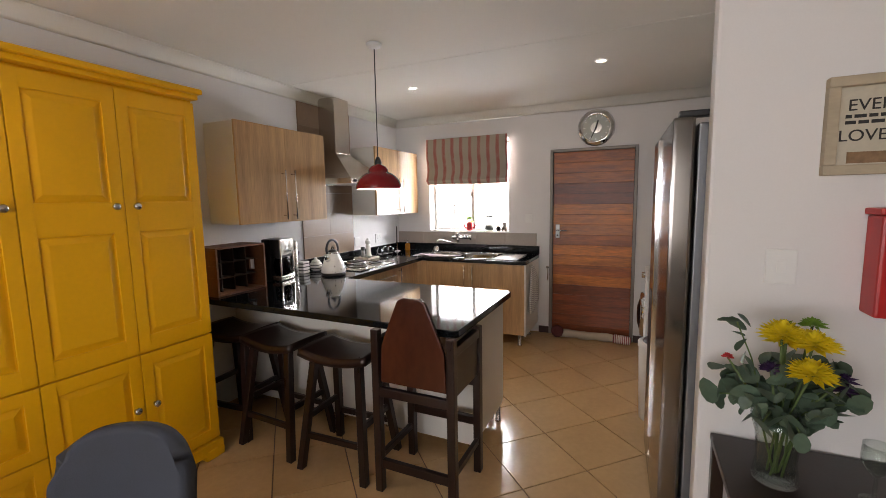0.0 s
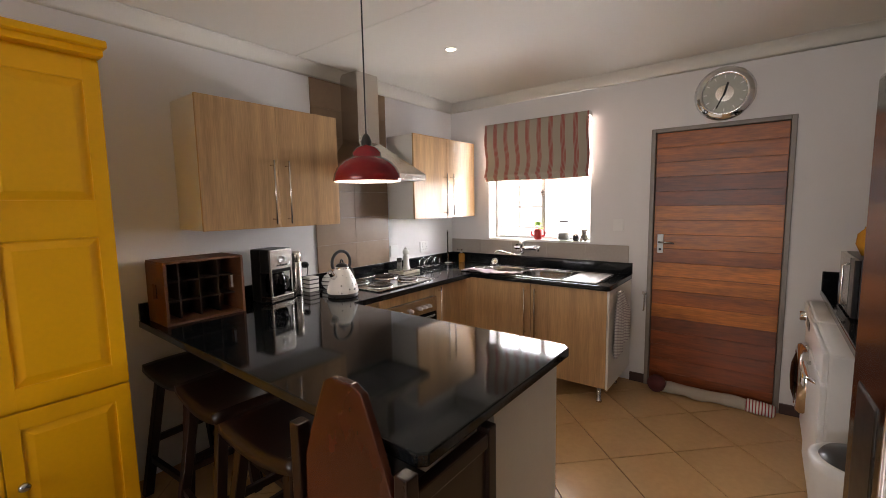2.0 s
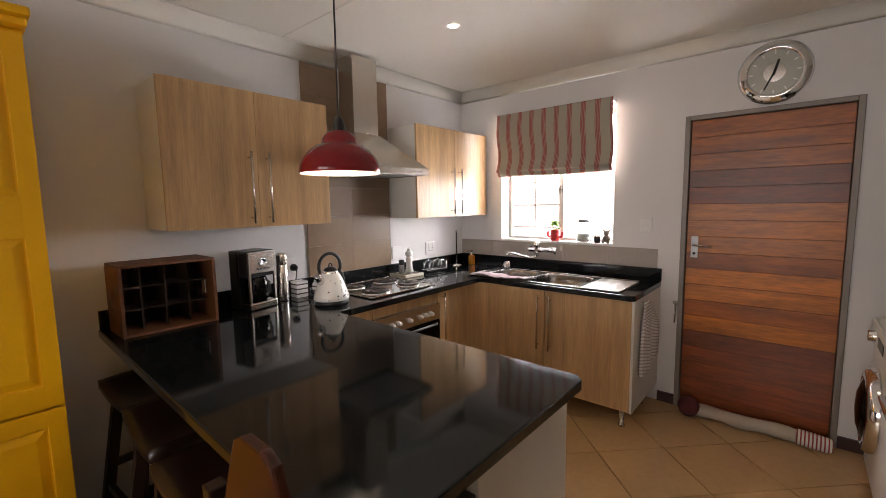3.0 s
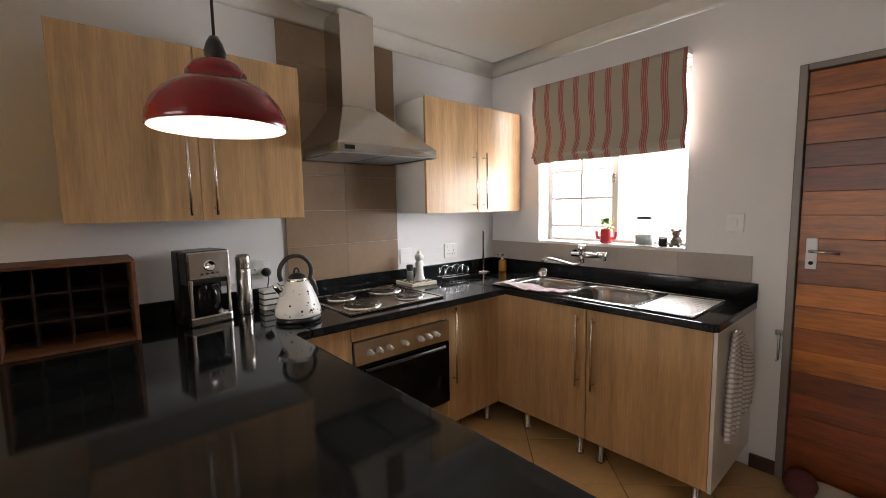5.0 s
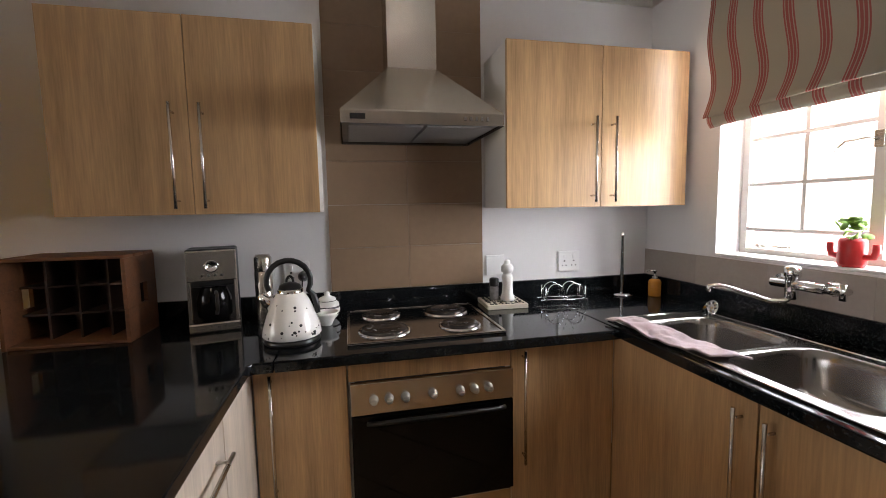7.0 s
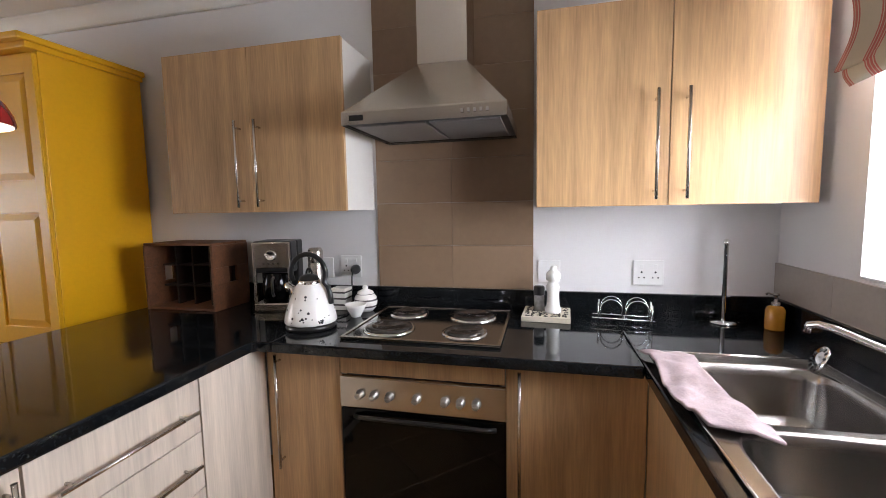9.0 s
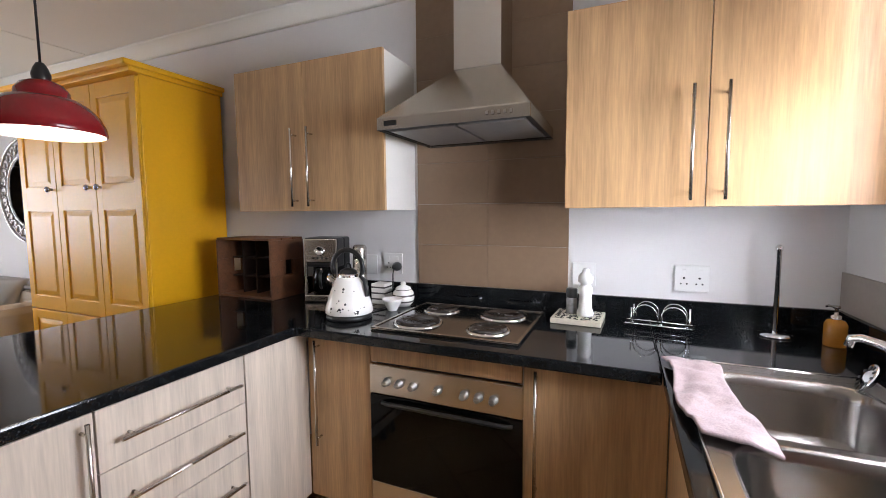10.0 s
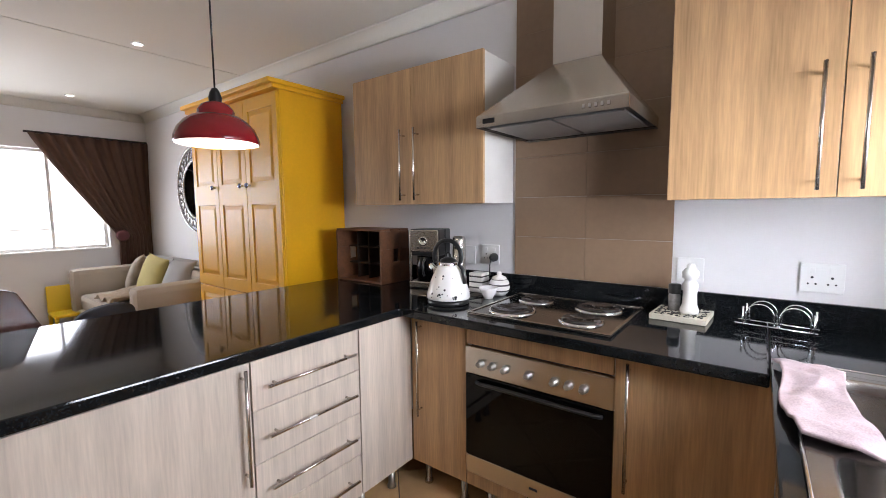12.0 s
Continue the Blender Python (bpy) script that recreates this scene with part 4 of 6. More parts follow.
# ---- bar stools and high chair ----
def stool():
    s = thing("bar_stool", (0, 0, 0), "dark-stained wooden bar stool with saddle seat, under the peninsula", "stool", "bar stools")
    bm = N()

    def saddle(u, v):
        x, y = -0.225 + 0.45 * u, -0.155 + 0.31 * v
        return (x, y, 0.655 + 0.035 * (2 * u - 1) ** 2 - 0.006 * (2 * v - 1) ** 2)

    sheet(bm, saddle, 16, 10, 0.042)
    part("seat", bm, DARK_WOOD, s)
    for sx in (-1, 1):
        for sy in (-1, 1):
            bm = N()
            top, bot = Vector((sx * 0.15, sy * 0.10, 0.645)), Vector((sx * 0.215, sy * 0.185, 0.0))
            ax = (bot - top)
            for q0, q1 in ((top, bot),):
                w_ = 0.021
                lo = [bm.verts.new(q1 + Vector((a * w_, b * w_, 0))) for a, b in ((-1, -1), (1, -1), (1, 1), (-1, 1))]
                hi = [bm.verts.new(q0 + Vector((a * w_, b * w_, 0))) for a, b in ((-1, -1), (1, -1), (1, 1), (-1, 1))]
                bm.faces.new(lo[::-1])
                bm.faces.new(hi)
                for k in range(4):
                    bm.faces.new((lo[k], lo[(k + 1) % 4], hi[(k + 1) % 4], hi[k]))
            bmesh.ops.bevel(bm, geom=list(bm.edges), offset=0.003, segments=1, profile=0.5, affect="EDGES")
            part("leg", bm, DARK_WOOD, s)
    for z, ax in ((0.20, "x"), (0.30, "y")):
        f = 1 - z / 0.645
        hx, hy = 0.15 + 0.065 * f, 0.10 + 0.085 * f
        for sg in (-1, 1):
            bm = N()
            if ax == "x":
                box(bm, -hx, hx, sg * hy - 0.011, sg * hy + 0.011, z - 0.017, z + 0.017, 0.003)
            else:
                box(bm, sg * hx - 0.011, sg * hx + 0.011, -hy, hy, z - 0.017, z + 0.017, 0.003)
            part("stretcher", bm, DARK_WOOD, s)
    return s


st = stool()
st.matrix_basis = pose(-1.45, 2.395, 0, 0, 0, 2)
copy_thing(st, pose(-1.965, 2.42, 0, 0, 0, -3))
copy_thing(st, pose(-2.41, 2.45, 0, 0, 0, 4))

hc = thing("high_chair", (-0.94, 2.40, 0), "reddish-brown wooden high chair with tapered solid back", "high chair")
for x in (-1.10, -0.678):
    bm = N()
    box(bm, x - 0.021, x + 0.021, 2.185, 2.228, 0, 0.885, 0.005)
    part("back_post", bm, DARK_WOOD, hc)
    bm = N()
    box(bm, x - 0.021, x + 0.021, 2.54, 2.585, 0, 0.85, 0.005)
    part("front_post", bm, DARK_WOOD, hc)
    bm = N()
    box(bm, x - 0.019, x + 0.019, 2.228, 2.54, 0.79, 0.835, 0.005)
    part("armrest", bm, DARK_WOOD, hc)
    bm = N()
    box(bm, x - 0.008, x + 0.008, 2.228, 2.54, 0.58, 0.79, 0.003)
    part("side_panel", bm, DARK_WOOD, hc)
    bm = N()
    box(bm, x - 0.012, x + 0.012, 2.228, 2.54, 0.17, 0.205, 0.004)
    part("stretcher", bm, DARK_WOOD, hc)
for y, z in ((2.206, 0.16), (2.562, 0.30), (2.206, 0.555), (2.562, 0.53)):
    bm = N()
    box(bm, -1.079, -0.699, y - 0.013, y + 0.013, z - 0.025, z + 0.025, 0.004)
    part("rail", bm, DARK_WOOD, hc)
bm = N()
box(bm, -1.077, -0.701, 2.222, 2.54, 0.60, 0.622, 0.005)
part("seat", bm, DARK_WOOD, hc)
bm = N()
XZ = Matrix(((1, 0, 0, -0.888), (0, 0, 1, 2.196), (0, 1, 0, 0), (0, 0, 0, 1)))
prism(bm, [(-0.185, 0.61), (0.185, 0.61), (0.175, 0.80), (0.15, 0.87), (0.095, 1.0), (0.075, 1.045), (0.04, 1.062), (-0.04, 1.062), (-0.075, 1.045), (-0.095, 1.0), (-0.15, 0.87), (-0.175, 0.80)], 0, 0.024, 0.006, XZ)
part("backrest", bm, RED_WOOD, hc, "polished mahogany-brown tapered back panel")
hc.location += Vector((-0.03, 0.025, 0))


# ---- dining chair ----
dc = thing("dining_chair", (-1.5, 1.24, 0), "dining chair upholstered in dark slate cloth", "chair")
DM = Matrix.Translation((-1.5, 1.24, 0)) @ Euler((0, 0, radians(207))).to_matrix().to_4x4()


def back_shape(u, v):
    x = (u - 0.5) * 0.46 * (1 - 0.12 * max(0, v - 0.75) * 4 * abs(2 * u - 1) ** 3)
    z = 0.42 + 0.35 * v - 0.09 * v * abs(2 * u - 1) ** 3
    return (x, 0.0 + 0.06 * (2 * u - 1) ** 2 - 0.05 * v, z)


bm = N()
sheet(bm, back_shape, 18, 14, 0.055)
part("backrest", bm, CHAIR_CLOTH, dc, "", DM)
bm = N()
box(bm, -0.23, 0.23, 0.03, 0.47, 0.40, 0.48, 0.03)
part("seat", bm, CHAIR_CLOTH, dc, "", DM)
for x in (-0.19, 0.19):
    for y in (0.05, 0.43):
        bm = N()
        tube(bm, [DM @ Vector((x, y, 0)), DM @ Vector((x * 0.95, y, 0.41))], [0.012, 0.019], 10)
        part("leg", bm, DARK_WOOD, dc)

# ---- hob ----
hob = thing("electric_hob", (-2.44, 3.87, 0.907), "stainless electric hob with four solid plates", "hob")
bm = N()
box(bm, -2.70, -2.185, 3.57, 4.17, 0.907, 0.914, 0.003)
part("tray", bm, HOB_STEEL, hob)
bm = N()
box(bm, -2.70, -2.685, 3.57, 4.17, 0.914, 0.918, 0.0015)
box(bm, -2.20, -2.185, 3.57, 4.17, 0.914, 0.918, 0.0015)
box(bm, -2.685, -2.20, 3.57, 3.582, 0.914, 0.918, 0.0015)
box(bm, -2.685, -2.20, 4.158, 4.17, 0.914, 0.918, 0.0015)
part("raised_rim", bm, STEEL_H, hob)
for px, py, pr in ((-2.57, 3.72, 0.075), (-2.325, 3.715, 0.092), (-2.565, 4.015, 0.092), (-2.32, 4.02, 0.075)):
    bm = N()
    PMx = Matrix.Translation((px, py, 0.914))
    lathe(bm, [(pr + 0.012, 0), (pr + 0.010, 0.006), (pr, 0.008), (pr, 0.004)], PMx, 36)
    ring = part("plate_ring", bm, CHROME, hob, "bright steel ring")
    bm = N()
    lathe(bm, [(pr - 0.001, 0.004), (pr - 0.003, 0.014), (pr * 0.72, 0.016), (pr * 0.70, 0.0145), (pr * 0.3, 0.0145), (pr * 0.26, 0.012), (0, 0.012)], PMx, 36)
    part("hotplate", bm, HOTPLATE, ring, "dark cast hotplate")

# ---- double sink with drainer ----
sk = thing("kitchen_sink", SINK_M @ Vector((0.45, 0.28, 0.907)), "stainless steel double sink with ribbed drainer", "sink")
B1, B2 = (-0.064, 0.314), (0.346, 0.764)
V0, V1 = 0.082, 0.468
E0, E1, EM = -0.09, 0.79, 0.33
W0, W1 = 0.058, 0.492
for x0, x1, y0, y1 in ((-0.142, 1.055, 0.042, W0), (-0.142, 1.055, W1, 0.515), (-0.142, E0, W0, W1)):
    bm = N()
    box(bm, x0, x1, y0, y1, 0.907, 0.9125)
    part("deck", bm, SINK_STEEL, sk, "", SINK_M)
bm = N()
box(bm, E1, 1.055, W0, W1, 0.907, 0.910)
part("drainer", bm, SATIN, sk, "", SINK_M)
for k in range(10):
    bm = N()
    y = W0 + 0.02 + k * 0.041
    box(bm, E1 + 0.02, 1.03, y, y + 0.018, 0.910, 0.9125, 0.001)
    part("rib", bm, SATIN, sk, "", SINK_M)
bm = N()
for a, b in (((-0.142, 0.042), (1.055, 0.042)), ((-0.142, 0.515), (1.055, 0.515)), ((-0.142, 0.042), (-0.142, 0.515)), ((1.055, 0.042), (1.055, 0.515))):
    tube(bm, [(*a, 0.9118), (*b, 0.9118)], 0.0035, 8)
part("rolled_rim", bm, CHROME, sk, "bright rolled steel edge", SINK_M)


def bowl(x0, x1, e0, e1, depth):
    bm = N()
    cx, cy, a, b = (x0 + x1) / 2, (V0 + V1) / 2, (x1 - x0) / 2, (V1 - V0) / 2
    rings = []

    def ring_of(ox, oy, ax, ay, n, z):
        out = []
        for k in range(64):
            t = 2 * math.pi * (k + 0.5) / 64
            c, q = math.cos(t), math.sin(t)
            out.append(bm.verts.new((ox + ax * math.copysign(abs(c) ** (2 / n), c), oy + ay * math.copysign(abs(q) ** (2 / n), q), z)))
        return out

    rings.append(ring_of((e0 + e1) / 2, (W0 + W1) / 2, (e1 - e0) / 2, (W1 - W0) / 2, 300, 0.9123))
    for off, z, n in ((-0.006, 0.9123, 5), (0, 0.911, 5), (0.004, 0.906, 5), (0.010, 0.88, 5), (0.022, 0.912 - depth + 0.035, 5), (0.035, 0.912 - depth + 0.012, 4.5), (0.06, 0.912 - depth, 4)):
        rings.append(ring_of(cx, cy, a - off, b - off, n, z))
    rings.append(ring_of(cx, cy, 0.03, 0.03, 2, 0.908 - depth))
    for A, B in zip(rings, rings[1:]):
        for k in range(64):
            f = bm.faces.new((A[k], A[(k + 1) % 64], B[(k + 1) % 64], B[k]))
            f.smooth = A is not rings[0]
    bm.faces.new(rings[-1])
    bmesh.ops.recalc_face_normals(bm, faces=bm.faces)
    bmesh.ops.reverse_faces(bm, faces=bm.faces)
    o = part("bowl", bm, SINK_STEEL, sk, "", SINK_M)
    bm = N()
    lathe(bm, [(0.04, 0.0), (0.038, 0.004), (0.02, 0.002), (0, 0.002)], Matrix.Translation((cx, cy, 0.912 - depth - 0.003)), 24)
    part("drain", bm, CHROME, o, "", SINK_M)


bowl(*B1, E0, EM, 0.17)
bowl(*B2, EM, E1, 0.15)

plug = thing("sink_strainer", SINK_M @ Vector((-0.045, 0.47, 0.913)), "round chrome sink strainer leaning at the bowl edge", "strainer")
bm = N()
SMx = SINK_M @ Matrix.Translation((-0.045, 0.462, 0.945)) @ Euler((radians(62), 0, radians(-10))).to_matrix().to_4x4()
lathe(bm, [(0, -0.012), (0.02, -0.012), (0.026, -0.004), (0.04, 0.0), (0.04, 0.004), (0.022, 0.004), (0.012, 0.01), (0, 0.011)], SMx, 28)
part("basket", bm, CHROME, plug)
bm = N()
for k in range(10):
    a = 2 * math.pi * k / 10
    box(bm, -0.003, 0.003, 0.024, 0.036, 0.004, 0.006, 0, SMx @ Euler((0, 0, a)).to_matrix().to_4x4())
part("slots", bm, BLACK, plug)

# ---- tap ----
tap = thing("mixer_tap", (-1.9, WY - 0.01, 1.06), "chrome wall-mounted mixer tap over the sink", "tap")
TZ = 1.085
bm = N()
tube(bm, [(-1.985, WY - 0.06, TZ), (-1.80, WY - 0.06, TZ)], 0.019, 14)
part("body", bm, CHROME, tap)
for x in (-1.985, -1.80):
    bm = N()
    tube(bm, [(x, WY - 0.012, TZ), (x, WY - 0.06, TZ)], 0.013, 12)
    tube(bm, [(x, WY - 0.012, TZ), (x, WY - 0.02, TZ)], 0.028, 18)
    part("wall_flange", bm, CHROME, tap)
bm = N()
lathe(bm, [(0, -0.056), (0.016, -0.056), (0.02, -0.05), (0.022, -0.02), (0.022, 0.025), (0.026, 0.03), (0.027, 0.058), (0.02, 0.068), (0, 0.07)], Matrix.Translation((-1.912, WY - 0.06, TZ)), 24)
part("lever_head", bm, CHROME, tap)
bm = N()
pts = [Vector((-1.912, WY - 0.062, TZ - 0.05)), Vector((-1.925, WY - 0.075, TZ - 0.066)), Vector((-1.955, WY - 0.105, TZ - 0.068)), Vector((-2.01, WY - 0.155, TZ - 0.048)), Vector((-2.06, WY - 0.20, TZ - 0.028)), Vector((-2.085, WY - 0.222, TZ - 0.024)), Vector((-2.10, WY - 0.235, TZ - 0.03)), Vector((-2.104, WY - 0.239, TZ - 0.05))]
tube(bm, pts, 0.010, 12)
part("spout", bm, CHROME, tap)
bm = N()
tube(bm, [(-1.80, WY - 0.06, TZ), (-1.74, WY - 0.06, TZ)], 0.016, 14)
tube(bm, [(-1.745, WY - 0.06, TZ - 0.028), (-1.745, WY - 0.06, TZ + 0.028)], 0.011, 12)
tube(bm, [(-1.745, WY - 0.088, TZ), (-1.745, WY - 0.032, TZ)], 0.011, 12)
part("cross_handle", bm, CHROME, tap)

# ---- cloths ----
cl = thing("dishcloth", (-1.95, 4.72, 0.91), "crumpled stained pink dishcloth draped over the sink edge", "cloth")


def cloth_shape(u, v):
    x = -2.205 + 0.48 * u + 0.03 * v
    y = 4.61 + 0.03 * u + (0.14 - 0.01 * u) * v + 0.012 * math.sin(7 * u + 2 * v)
    z = 0.918 + 0.006 * math.sin(9 * u + 4 * v) * math.sin(6 * v + 1) + 0.010 * noise.noise((x * 9, y * 9, 0.3)) + 0.007 * noise.noise((x * 28, y * 28, 1.3)) + 0.006 * abs(noise.noise((x * 16 + y * 9, y * 22, 4.1)))
    over = max(0.0, y - 4.70)
    z -= 0.09 * over * (0.3 + u)
    return (x, y, max(z, 0.70) + 0.006)


bm = N()
sheet(bm, cloth_shape, 60, 26, 0.006)
part("cloth", bm, PINK, cl)

tw = thing("tea_towel", (-0.89, 4.85, 0.3), "grey and white checked tea towel hanging on the cabinet end", "towel")


def towel_shape(u, v):
    w = 0.30 + 0.70 * min(1, v * 1.9)
    y = 4.80 + (-0.10 + 0.19 * u) * w + 0.012 * math.sin(3 * v)
    return (-0.915 + (0.018 * math.sin(u * 15) + 0.006 * math.sin(u * 31)) * min(1, v * 2 + 0.2), y, 0.835 - 0.48 * v)


bm = N()
sheet(bm, towel_shape, 30, 24, 0.006)
part("front_fall", bm, CHECK, tw)


def towel_back(u, v):
    x, y, z = towel_shape(u, v)
    return (x - 0.004 + 0.008 * math.cos(u * 12), y + 0.07 + 0.13 * min(1, v * 2.2), 0.83 - 0.42 * v)


bm = N()
sheet(bm, towel_back, 30, 20, 0.006)
part("back_fall", bm, CHECK, tw)
bm = N()
tube(bm, [(-0.937, 4.80, 0.835), (-0.915, 4.80, 0.84), (-0.905, 4.80, 0.855)], 0.005, 8)
part("hook", bm, CHROME, tw)
hk = thing("wall_catch", (-0.85, WY - 0.02, 0.62), "small steel door catch hook on the wall", "hook")
bm = N()
box(bm, -0.85, -0.812, WY - 0.02, WY - 0.001, 0.75, 0.775, 0.003)
tube(bm, [(-0.831, WY - 0.025, 0.76), (-0.831, WY - 0.03, 0.63), (-0.838, WY - 0.012, 0.615)], 0.006, 8)
part("bar", bm, STEEL, hk)


# ---- small things on the worktops ----
TOP = 0.907
ck = thing("wooden_crate", (-2.6, 2.54, TOP), "old brown wooden bottle crate lying open on the worktop", "crate")
cx0, cx1, cy0, cy1, cz0, cz1 = WX + 0.06, -2.468, 2.362, 2.772, TOP, 1.228
for y in (cy0, cy1 - 0.014):
    bm = N()
    box(bm, cx0, cx1, y, y + 0.014, cz0, cz0 + 0.13, 0.002)
    box(bm, cx0, cx1, y, y + 0.014, cz0 + 0.21, cz1, 0.002)
    box(bm, cx0, cx0 + 0.085, y, y + 0.014, cz0 + 0.13, cz0 + 0.21)
    box(bm, cx1 - 0.105, cx1, y, y + 0.014, cz0 + 0.13, cz0 + 0.21)
    part("end_board", bm, CRATE, ck)
bm = N()
box(bm, cx0, cx1 - 0.006, cy0 + 0.014, cy1 - 0.014, cz0, cz0 + 0.012, 0.002)
part("bottom_board", bm, CRATE, ck)
for k in range(3):
    bm = N()
    w = (cx1 - cx0) / 3
    box(bm, cx0 + w * k + 0.003, cx0 + w * (k + 1) - 0.003, cy0 + 0.002, cy1 - 0.002, cz1, cz1 + 0.012, 0.002)
    part("top_slat", bm, CRATE, ck)
# back board and dividers wear the wood with painted-in shade
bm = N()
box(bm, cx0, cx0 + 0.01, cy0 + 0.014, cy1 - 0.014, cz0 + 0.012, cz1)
part("back_board", bm, CRATE_SHADED, ck)
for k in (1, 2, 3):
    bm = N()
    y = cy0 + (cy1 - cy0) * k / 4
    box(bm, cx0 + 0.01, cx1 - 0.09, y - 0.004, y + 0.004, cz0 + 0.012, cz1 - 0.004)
    part("divider", bm, CRATE_SHADED, ck)
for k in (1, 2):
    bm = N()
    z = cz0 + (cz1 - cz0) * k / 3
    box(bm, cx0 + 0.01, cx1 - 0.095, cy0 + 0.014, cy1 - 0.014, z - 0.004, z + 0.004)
    part("divider", bm, CRATE_SHADED, ck)

cm = thing("coffee_maker", (-2.62, 3.0, TOP), "steel and black filter coffee maker", "coffee maker")
CM = Matrix.Translation((-2.606, 3.032, TOP)) @ Euler((0, 0, radians(12))).to_matrix().to_4x4() @ Matrix.Diagonal((1, 0.98, 0.93, 1))
bm = N()
box(bm, -0.09, -0.01, -0.095, 0.095, 0.0, 0.365, 0.012)
box(bm, -0.01, 0.075, -0.095, 0.095, 0.20, 0.365, 0.012)
part("body", bm, BLACK, cm, "", CM)
bm = N()
box(bm, -0.01, 0.085, -0.095, 0.095, 0.0, 0.045, 0.008)
part("base", bm, STEEL_H, cm, "", CM)
bm = N()
box(bm, 0.070, 0.084, -0.093, 0.093, 0.225, 0.36, 0.006)
box(bm, 0.070, 0.082, -0.093, -0.078, 0.045, 0.228, 0.003)
box(bm, 0.070, 0.082, 0.078, 0.093, 0.045, 0.228, 0.003)
fp = part("front_plate", bm, STEEL, cm, "brushed steel front", CM)
bm = N()
rt = Matrix.Translation((0.084, 0.0, 0.292)) @ Euler((0, radians(90), 0)).to_matrix().to_4x4()
lathe(bm, [(0.027, 0), (0.027, 0.006), (0.021, 0.007), (0.02, 0.002), (0, 0.002)], rt, 24)
part("dial", bm, CHROME, fp, "", CM)
for k in range(4):
    bm = N()
    lathe(bm, [(0.006, 0), (0.006, 0.004), (0, 0.005)], Matrix.Translation((0.084, -0.036 + 0.024 * k, 0.252)) @ Euler((0, radians(90), 0)).to_matrix().to_4x4(), 12)
    part("button", bm, BLACK, fp, "", CM)
bm = N()
lathe(bm, [(0, 0.047), (0.05, 0.047), (0.066, 0.07), (0.067, 0.15), (0.055, 0.185), (0.052, 0.195)], CM @ Matrix.Translation((0.028, 0, 0)), 28)
jug = part("carafe", bm, OVEN_GLASS, cm, "dark glass carafe")
bm = N()
tube(bm, [CM @ Vector(p) for p in ((0.088, 0.01, 0.18), (0.115, 0.015, 0.17), (0.117, 0.015, 0.11), (0.095, 0.01, 0.085))], 0.007, 10)
part("handle", bm, BLACK, jug)

th = thing("thermos_flask", (-2.632, 3.222, TOP), "tall stainless steel thermos flask", "flask")
TM = Matrix.Translation((-2.632, 3.222, TOP))
bm = N()
lathe(bm, [(0, 0), (0.036, 0), (0.037, 0.004), (0.037, 0.225), (0.035, 0.228)], TM, 28)
part("body", bm, STEEL, th)
bm = N()
lathe(bm, [(0.035, 0.23), (0.036, 0.232), (0.036, 0.285), (0.028, 0.30), (0, 0.302)], TM, 28)
part("cup", bm, STEEL, th)

kt = thing("kettle", (-2.325, 3.37, TOP), "white enamel kettle with small black flowers on black base", "kettle")
KM = Matrix.Translation((-2.325, 3.37, TOP)) @ Euler((0, 0, radians(2))).to_matrix().to_4x4()
bm = N()
lathe(bm, [(0, 0), (0.098, 0), (0.102, 0.006), (0.098, 0.022), (0, 0.022)], KM, 36)
part("base", bm, BLACK, kt)
bm = N()
lathe(bm, [(0.102, 0.024), (0.106, 0.03), (0.102, 0.055), (0.088, 0.10), (0.068, 0.15), (0.052, 0.178), (0.044, 0.186)], KM, 40)
kb = part("body", bm, ENAMEL, kt)
bm = N()
lathe(bm, [(0.046, 0.184), (0.046, 0.196), (0.043, 0.198), (0.0, 0.199)], KM, 28)
part("collar", bm, CHROME, kt)
bm = N()
lathe(bm, [(0.042, 0.198), (0.036, 0.212), (0.016, 0.222), (0, 0.224)], KM, 28)
lidp = part("lid", bm, BLACK, kt)
bm = N()
tube(bm, [KM @ Vector((0, 0.012 * math.cos(a), 0.222 + 0.022 * math.sin(a))) for a in [math.pi * k / 8 for k in range(9)]], 0.0045, 8)
part("lid_loop", bm, BLACK, lidp)
bm = N()
hp = [KM @ Vector((0, -0.004 + 0.078 * math.cos(a), 0.225 + 0.078 * math.sin(a))) for a in [math.radians(205 - 18 * k) for k in range(14)]]
hp += [KM @ Vector((0, 0.082, 0.17)), KM @ Vector((0, 0.092, 0.13)), KM @ Vector((0, 0.094, 0.10))]
tube(bm, hp, 0.0105, 12)
part("handle", bm, BLACK, kt)
bm = N()
tube(bm, [KM @ Vector(p) for p in ((0, -0.06, 0.135), (0, -0.095, 0.165), (0, -0.105, 0.18))], [0.028, 0.017, 0.014], 14)
part("spout", bm, CHROME, kt)
random.seed(5)
for k in range(26):
    a = radians(random.uniform(-20, 75)) if k % 2 else radians(random.uniform(-60, 60))
    h = random.uniform(0.035, 0.06) if k % 3 else random.uniform(0.06, 0.15)
    r = float(np.interp(h, (0.03, 0.055, 0.10, 0.15), (0.106, 0.102, 0.088, 0.068)))
    bm = N()
    s = random.choice((0.004, 0.0025, 0.003, 0.0055))
    q = KM @ Matrix.Translation((r * math.cos(a), r * math.sin(a), h)) @ Euler((0, radians(70), a), "XYZ").to_matrix().to_4x4()
    lathe(bm, [(0, 0.0012), (s, 0.0008), (s, -0.004)], q, 7)
    part("flower_dot", bm, BLACK, kb)

